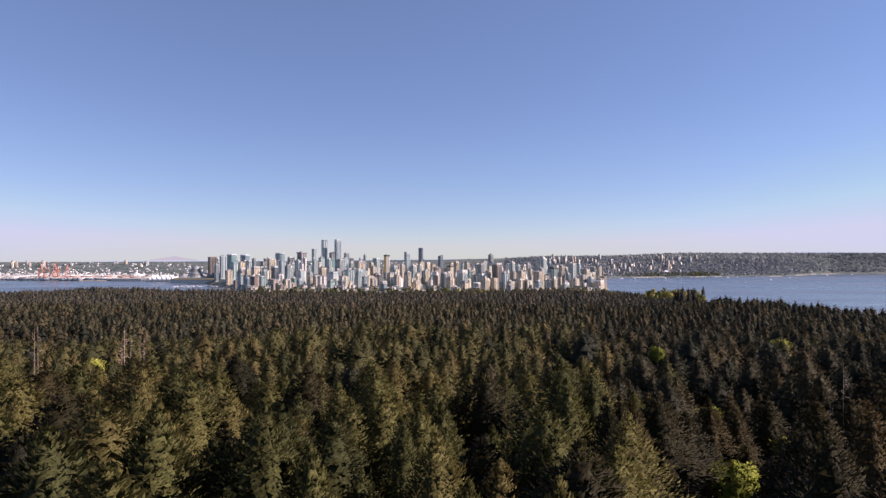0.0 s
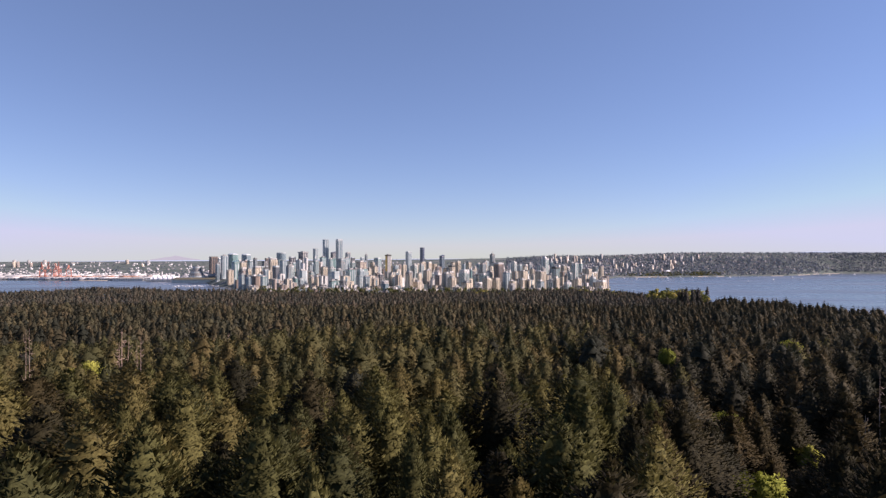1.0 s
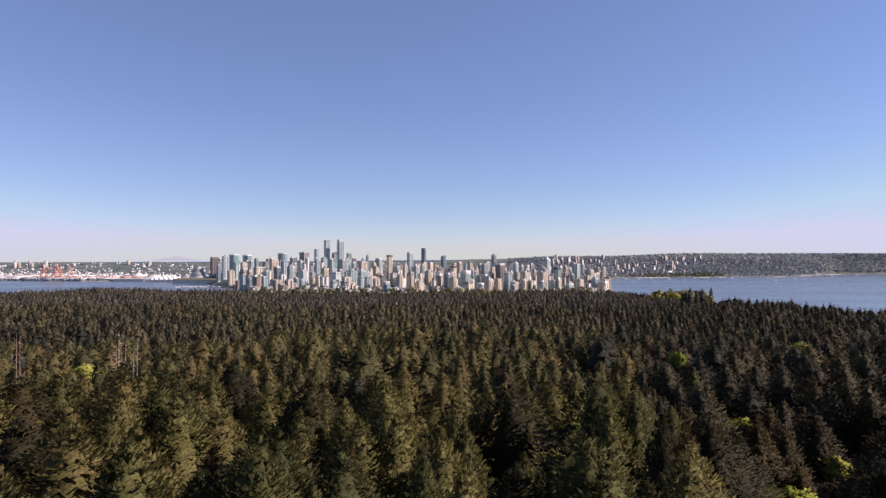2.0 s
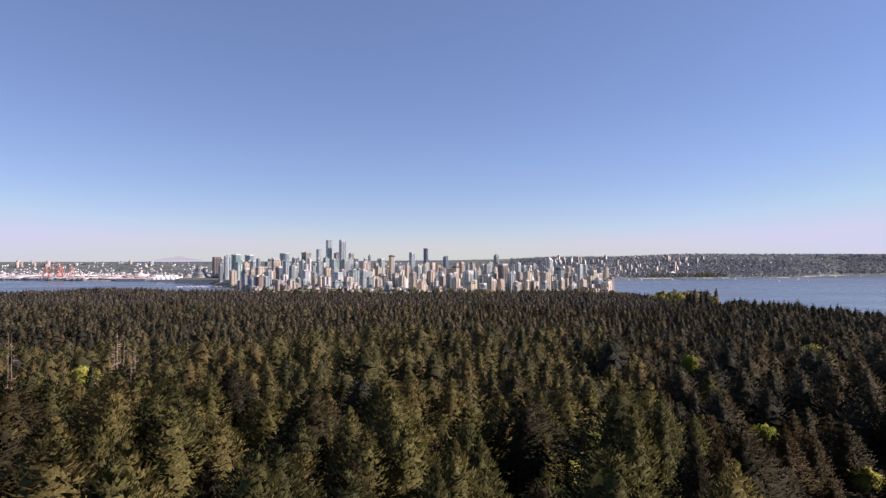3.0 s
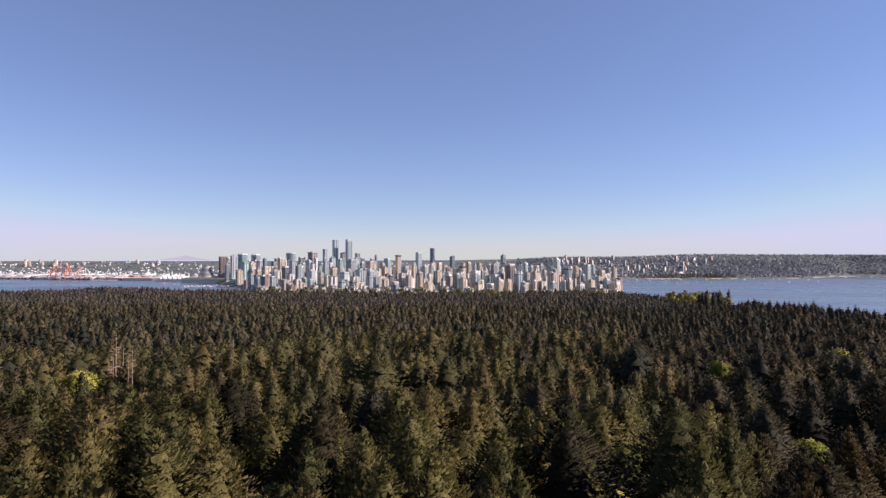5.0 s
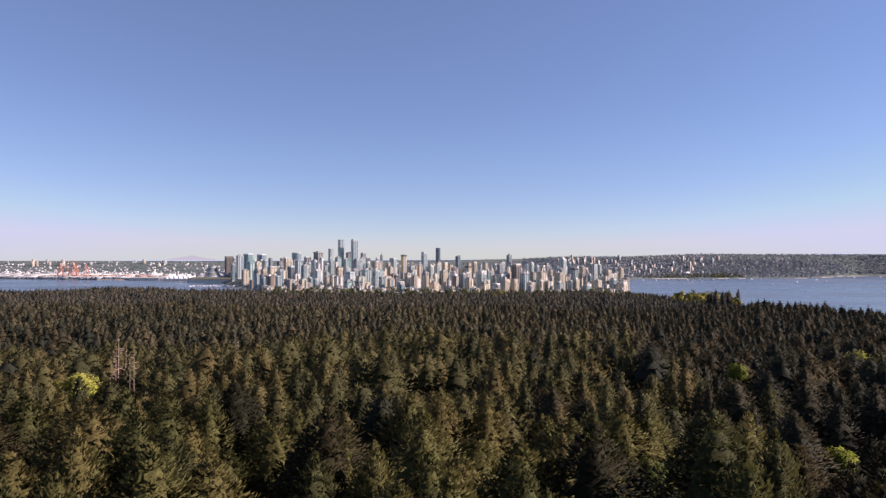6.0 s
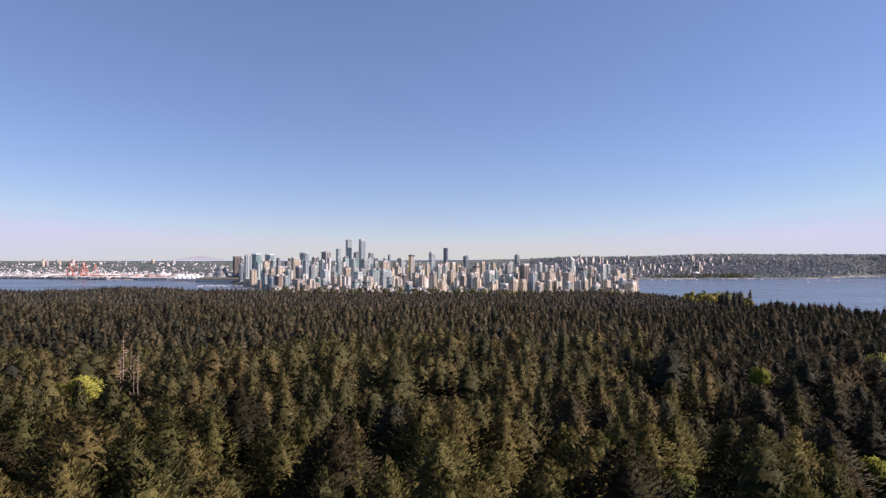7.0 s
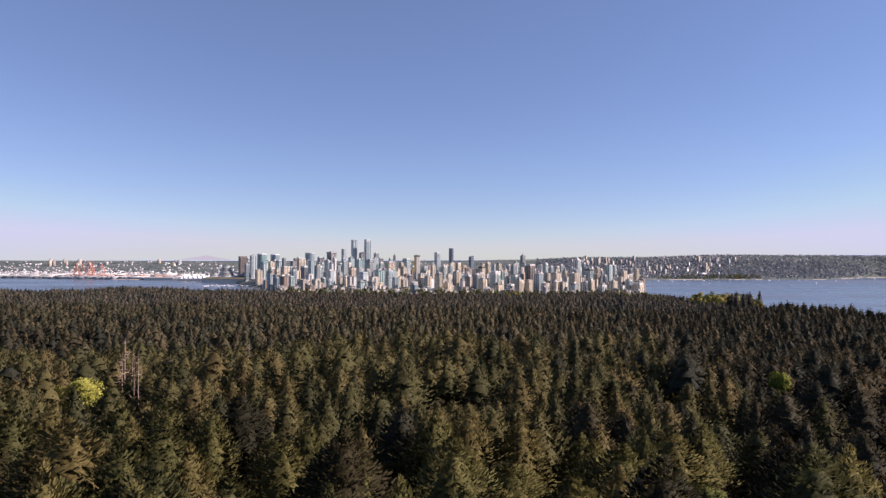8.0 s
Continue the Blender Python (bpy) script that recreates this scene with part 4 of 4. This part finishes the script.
    tower(103, 2600, 16.0, 17.9, 94.4, "beige", "box", 40, strips=4)
    tower(-119, 2520, 15.9, 16.6, 85.7, "white", "box", 48, strips=3)


def build_other_towers():
    """The rest of the high-rises, in blocks between the known ones."""
    rng = np.random.default_rng(31)
    styles = ["cream", "white", "beige", "pink", "grey", "glass_blue", "glass_green", "glass_pale", "brown", "glass_dark"]
    made = tries = 0
    known = list(HIGH)
    while made < 236 and tries < 7000:
        tries += 1
        u, y = rng.uniform(-0.375, 0.262), 1780 + 1500 * rng.uniform() ** 1.15
        x = u * y
        if rest_height(x, y) < 4 or any((x - a) ** 2 + (y - b) ** 2 < (c + 26) ** 2 for a, b, c in TAKEN):
            continue
        east = smooth((-0.02 - u) / 0.1)
        sky_line = float(np.interp(u, [-0.38, -0.3, -0.2, -0.1, 0.0, 0.1, 0.2, 0.26], [112, 115, 120, 112, 106, 106, 96, 78]))
        most = EYE_Z + (sky_line - EYE_Z) * y / 3000
        top = min(most - 4, rest_height(x, y) + 16 + (46 + 42 * float(east)) * rng.uniform() ** (1.1 - 0.5 * float(east)))
        p = np.array([5, 4.0, 4.0, 1.4, 1.6, 0.5, 0.4, 0.6, 0.9, 0.3]) * (1 - east) + np.array([1.2, 1.6, 1.2, 0.6, 2, 3.5, 3.5, 2, 0.5, 2.2]) * east
        style = styles[int(rng.choice(10, p=p / p.sum()))]
        w, d = rng.uniform(11, 24), rng.uniform(12, 24)
        for a, b, c, high in known:
            if y < b and abs(x / y - a / b) < 0.75 * (w / y + c / b):
                top = min(top, EYE_Z + (high - EYE_Z) * y / b - 26)
        if top < rest_height(x, y) + 14:
            continue
        tower(x, y, w, d, top, style, ["box", "box", "flat", "box", "mast", "frame"][int(rng.integers(0, 6))], rng.uniform(34, 52), "cut" if rng.uniform() < 0.15 else "box", int(rng.integers(2, 5)))
        made += 1


def build_low_city():
    """Low buildings at the city's foot, each with wall, roof and a roof hut."""
    rng = np.random.default_rng(33)
    made = 0
    while made < 340:
        u, y = rng.uniform(-0.36, 0.265), 1690 + 1300 * rng.uniform() ** 1.8
        x = u * y
        g = rest_height(x, y)
        if g < 2.5 or any((x - a) ** 2 + (y - b) ** 2 < (c + 19) ** 2 for a, b, c in TAKEN):
            continue
        TAKEN.append((x, y, 4))
        made += 1
        w, d = rng.uniform(11, 25), rng.uniform(11, 22)
        h = rng.uniform(10, 28) if y < 1880 or rng.uniform() < 0.4 else rng.uniform(22, 52)
        style = ["cream", "white", "beige", "cream", "white", "pink", "brown"][int(rng.integers(0, 7))]
        thing = tagged(new("low_building"), f"{'low' if h < 28 else 'middle-sized'} {WORDS[style]} apartment house with a flat roof", "building", "low houses of the city")
        thing.matrix_basis = pose(x, y, g - 1.5, 0, 0, rng.uniform(34, 52))
        part("wall", add_prism(bmesh.new(), box_outline(w, d), 0, h), M[style], thing)
        deck = part("roof", add_prism(bmesh.new(), box_outline(w + 0.8, d + 0.8), h, h + 0.7), M["roof" if rng.uniform() < 0.6 else "dark_roof"], thing)
        for side in (0, 3):
            run, off = (w, d / 2) if side == 0 else (d, w / 2)
            c, half = run * rng.uniform(-0.25, 0.25), run * rng.uniform(0.10, 0.2)
            bm = add_prism(bmesh.new(), [(c - half, -off - 0.4), (c + half, -off - 0.4), (c + half, -off + 0.3), (c - half, -off + 0.3)], 2, h - rng.choice((0.5, 3.0)))
            bmesh.ops.rotate(bm, verts=bm.verts, cent=(0, 0, 0), matrix=Matrix.Rotation(side * math.pi / 2, 3, "Z"))
            part("glazing", bm, M["glass_dark" if rng.uniform() < 0.5 else "glass_blue"], thing)
        part("roof_hut", add_prism(bmesh.new(), box_outline(w * 0.25, d * 0.3), h + 0.7, h + 3.2), M["grey"], deck)


def build_far_town():
    """Houses, sheds and trees on the shores across the water."""
    rng = np.random.default_rng(35)
    left, right, trees = [], [], []
    for _ in range(6400):
        u = rng.uniform(-0.80, -0.02)
        y = float(np.interp(u, *SHORE)) + 30 + 1500 * rng.uniform() ** 3.4
        if y > 4640 or (y > float(np.interp(u, *SHORE)) + 620 and rng.uniform() < 0.75):
            continue
        big = rng.uniform() < 0.34 and y < float(np.interp(u, *SHORE)) + 450
        w, d, h = (rng.uniform(24, 90), rng.uniform(14, 26), rng.uniform(6, 13)) if big else (rng.uniform(6, 16), rng.uniform(5, 9), rng.uniform(3.5, 7.5))
        v, f = house_box(rng, w, d, h, not big)
        left.append((v, f, u * y, y, rest_height(u * y, y) - 1, rng.uniform(0.3, 0.8), 1.0, 1.0))
    for _ in range(1700):
        u = rng.uniform(0.04, 0.80)
        y = float(np.interp(u, *SHORE)) + 60 + 1000 * rng.uniform() ** 0.9
        if y > 4640 or rng.uniform() < (u - 0.22) * 2.3:
            continue
        v, f = house_box(rng, rng.uniform(7, 13), rng.uniform(6, 10), rng.uniform(5, 9), True)
        right.append((v, f, u * y, y, rest_height(u * y, y) - 1, rng.uniform(0, 1.5), 1.0, 1.0))
    models = [leafy_crown(rng, 5.0, 4.2, 3, 3, 3.6) for _ in range(8)]
    for _ in range(15500):
        u = rng.uniform(0.10, 0.82) if rng.uniform() < 0.92 else rng.uniform(-0.82, 0.10)
        shore = float(np.interp(u, *SHORE)) + 30
        y = shore + (4680 - shore) * rng.uniform() ** 0.85
        v, f = models[int(rng.integers(0, 8))]
        s = rng.uniform(0.7, 1.3) * (0.7 if y > 4450 else 1.0)
        trees.append((v, f, u * y, y, rest_height(u * y, y) - 1, rng.uniform(0, 6.28), s, s))
    wood = []
    for k in range(340):
        u = rng.normal(0.413, 0.016) if k % 2 else rng.normal(0.345, 0.035)
        y = float(np.interp(u, *SHORE)) + 25 + 130 * rng.uniform()
        v, f = models[int(rng.integers(0, 8))]
        s = rng.uniform(0.8, 1.5)
        wood.append((v, f, u * y, y, rest_height(u * y, y) - 1, rng.uniform(0, 6.28), s, s))
    joined("beach_wood", wood, M["park_leaf"], "dark green park trees behind the far beach", "trees", True)
    joined("harbour_town", left, M["town"], "pale houses and sheds across the harbour", "town")
    joined("hillside_town", right, M["hill_houses"], "pale houses scattered over the wooded hillside", "town")
    joined("hillside_trees", trees, M["hazed_leaf"], "trees covering the far hillside, tinted blue for haze", "trees", True)
    blocks = {"grey": [], "beige": [], "pink": []}
    for k in range(77):
        if k < 62:
            u = 0.14 + 0.27 * rng.uniform() ** 0.9
            y = rng.uniform(3850, 4420)
            w, d, top = rng.uniform(8, 16), rng.uniform(8, 16), rest_height(u * y, y) + rng.uniform(16, 42)
        else:
            u = rng.uniform(-0.71, -0.60) if rng.uniform() < 0.75 else rng.uniform(-0.52, -0.46)
            y = rng.uniform(4250, 4500)
            w, d, top = rng.uniform(18, 26), rng.uniform(16, 24), EYE_Z - rng.uniform(20, 52)
        ground = max(0.0, rest_height(u * y, y)) - 2
        turn = radians(rng.uniform(20, 45))
        to = blocks[["grey", "beige", "pink", "grey"][k % 4]]
        to.append((*house_box(rng, w, d, top - ground, False), u * y, y, ground, turn, 1.0, 1.0))
        to.append((*house_box(rng, w * 0.4, d * 0.4, 3.5, False), u * y, y, top, turn, 1.0, 1.0))
    for style, pieces in blocks.items():
        joined("far_towers", pieces, M[style], f"distant {WORDS[style]} tower blocks across the water", "buildings")


def build_cranes():
    """Ship-to-shore cranes at the container quay, booms raised."""
    for x, y, turn, lift in ((-2088, 3215, 28, 52), (-2046, 3200, 32, 58), (-2014, 3215, 25, 45), (-1988, 3190, 34, 60), (-1950, 3215, 30, 15)):
        crane = tagged(new("gantry_crane"), "orange-red steel container crane with raised boom", "crane", "harbour cranes")
        crane.matrix_basis = pose(x, y, max(0, rest_height(x, y)) + 2, 0, 0, turn)
        for a in (-12, 12):
            for b in (-13, 13):
                part("leg", add_beam(bmesh.new(), (a, b, 0), (a * 0.9, b, 48), 2.6), M["red_steel"], crane)
        for b in (-13, 13):
            part("cross_beam", add_beam(bmesh.new(), (-12, b, 16), (12, b, 16), 2.2), M["red_steel"], crane)
            part("brace", add_beam(bmesh.new(), (-11.5, b, 17), (11, b, 46), 1.4), M["red_steel"], crane)
        girder = part("girder", add_beam(bmesh.new(), (0, -16, 49), (0, 38, 49), 5, 3.4), M["red_steel"], crane)
        c, s = math.cos(radians(lift)), math.sin(radians(lift))
        part("boom", add_beam(bmesh.new(), (0, -16, 49), (0, -16 - 44 * c, 49 + 44 * s), 4, 3), M["red_steel"], crane)
        part("apex_frame", add_beam(add_beam(bmesh.new(), (-6, -12, 50), (0, -10, 72), 2), (6, -12, 50), (0, -10, 72), 2), M["red_steel"], crane)
        part("stay", add_beam(bmesh.new(), (0, -10, 72), (0, 34, 51), 1.2), M["red_steel"], crane)
        part("machine_house", add_prism(bmesh.new(), [(-5, 14), (5, 14), (5, 28), (-5, 28)], 51, 58), M["quay"], girder)
    rng = np.random.default_rng(41)
    stacks = []
    for _ in range(260):
        x, y = rng.uniform(-2250, -1480), rng.uniform(3185, 3330)
        v, f = house_box(rng, rng.uniform(12, 50), rng.uniform(5, 12), rng.uniform(5, 14), False)
        stacks.append((v, f, x, y, max(0, rest_height(x, y)) - 0.5, 0.1, 1.0, 1.0))
    joined("container_stacks", stacks, M["boxes"], "rust-red and brown container stacks on the quay", "containers")


def build_waterfront():
    """Halls, piers and boats along the harbour."""
    hall = tagged(new("sail_hall"), "white waterfront hall with five fabric sail peaks", "building")
    hall.matrix_basis = pose(-1355, 2990, 0) @ Matrix.Scale(0.75, 4)
    part("wall", add_prism(bmesh.new(), box_outline(190, 50), -2, 15), M["white"], hall)
    part("deck", add_prism(bmesh.new(), box_outline(200, 58), -3, 3), M["quay"], hall)
    for k in range(5):
        bm = bmesh.new()
        x = -62 + 31 * k
        ring = [bm.verts.new((x + a, b, 15.1)) for a, b in ((-15, -24), (0, -20), (15, -24), (15, 24), (0, 20), (-15, 24))]
        tips = [bm.verts.new((x, b, z)) for b, z in ((-9, 41), (9, 41))]
        for i in range(6):
            a, b = ring[i], ring[(i + 1) % 6]
            t = tips[0] if i in (5, 0, 1) else tips[1]
            bm.faces.new((a, b, t))
        bm.faces.new((ring[5], tips[0], tips[1]))
        bm.faces.new((tips[0], ring[2], tips[1]))
        part("sail", bm, M["sail"], hall)
    hotel = tagged(new("stepped_building"), "grey stepped waterfront building narrowing to the top", "building")
    hotel.matrix_basis = pose(-1222, 3060, 2, 0, 0, 20)
    for w, z0, z1, style in ((84, 0, 16, "grey"), (76, 16, 26, "glass_pale"), (68, 26, 36, "grey"), (56, 36, 46, "glass_pale"), (46, 46, 60, "grey"), (40, 60, 70, "glass_pale")):
        tier = part("tier", add_prism(bmesh.new(), round_outline(w, w * 0.72, 20), z0, z1), M[style], hotel)
        part("ledge", add_prism(bmesh.new(), round_outline(w * 1.03, w * 0.75, 20), z1 - 1.4, z1 + 0.5), M["roof"], tier)
    centre = tagged(new("convention_hall"), "low glass hall with a turf roof on the harbour front", "building")
    centre.matrix_basis = pose(-1130, 2870, 0, 0, 0, 12)
    part("wall", add_prism(bmesh.new(), box_outline(240, 70, 20), -2, 15), M["glass_pale"], centre)
    part("roof", add_prism(bmesh.new(), box_outline(252, 80, 24), 15, 22, 0.85), M["turf"], centre)
    shed = tagged(new("terminal_shed"), "long white harbour shed on a pier", "building")
    shed.matrix_basis = pose(-1560, 3070, 0)
    part("wall", add_prism(bmesh.new(), box_outline(150, 34), -2, 12), M["white"], shed)
    part("roof", add_prism(bmesh.new(), box_outline(154, 38), 12, 16, 0.7), M["roof"], shed)
    club = tagged(new("boathouse"), "low white boathouse beside the marina", "building")
    club.matrix_basis = pose(-715, 2330, 2, 0, 0, 8)
    part("wall", add_prism(bmesh.new(), box_outline(120, 26), -3, 9), M["white"], club)
    part("roof", add_prism(bmesh.new(), box_outline(124, 30), 9, 14, 0.7), M["roof"], club)
    tent = tagged(new("beach_pavilion"), "white tented pavilion behind the far beach", "pavilion")
    tent.matrix_basis = pose(1395, 3870, rest_height(1395, 3870)) @ Matrix.Scale(0.85, 4)
    part("wall", add_prism(bmesh.new(), round_outline(40, 30, 14), -2, 6), M["white"], tent)
    part("tent_roof", add_prism(bmesh.new(), round_outline(52, 38, 14), 6, 17, 0.15), M["sail"], tent)
    pole = tagged(new("flagpole"), "tall white flagpole at the marina", "pole")
    pole.matrix_basis = pose(-768, 2270, 0)
    part("shaft", add_beam(bmesh.new(), (0, 0, -2), (0, 0, 42), 1.6), M["hull"], pole)
    for k in range(7):
        pier = tagged(new("floating_pier"), "pale floating marina pier", "pier", "marina piers")
        pier.matrix_basis = pose(-1060 + 48 * k, 2480 + 12 * k, 0)
        part("deck", add_prism(bmesh.new(), box_outline(3.2, 130), -0.6, 0.7), M["quay"], pier)
    rng = np.random.default_rng(43)
    bm = bmesh.new()
    half = [(-1, 0.0), (-0.8, 0.32), (0.3, 0.36), (1.25, 0)]
    add_prism(bm, [(a * 5, -b * 5) for a, b in half[1:3]] + [(6.2, 0)] + [(a * 5, b * 5) for a, b in half[2:0:-1]] + [(-4.6, 0)], -0.3, 1.3, 1.08)
    boat = tagged(new("motor_boat"), "small white motor boat on the water", "boat", "boats on the water")
    boat.matrix_basis = pose(1880, 3650, 0)
    part("hull", bm, M["hull"], boat)
    part("cabin", add_prism(bmesh.new(), box_outline(4.4, 2.4, 0.4), 1.3, 3.4, 0.85), M["hull"], boat)
    for k in range(7):
        for _ in range(11):
            copy_thing(boat, pose(-1060 + 48 * k + rng.choice((-8, 8)), 2480 + 12 * k + rng.uniform(-62, 62), 0, 0, 0, rng.choice((0, 180)) + rng.normal(0, 4)))
    for u, y in ((0.49, 2900), (0.53, 3200), (0.36, 3450), (0.40, 3560), (0.44, 3650), (0.46, 3600), (0.64, 4100), (0.66, 4200), (0.31, 3300), (0.33, 3530), (0.345, 3600), (0.38, 3540), (0.42, 3620), (0.475, 3690), (0.505, 3650), (0.56, 3560), (0.60, 4150), (0.62, 4020), (0.575, 3300), (0.29, 3380)):
        copy_thing(boat, pose(u * y, y, 0, 0, 0, rng.uniform(0, 360)) @ Matrix.Scale(1.6, 4))


build_land()
build_distance()
build_landmarks()
build_other_towers()
build_low_city()
build_far_town()
build_cranes()
build_waterfront()
build_leafy_trees()
build_snags()
build_shore_woods()
build_far_forest()
build_near_trees()
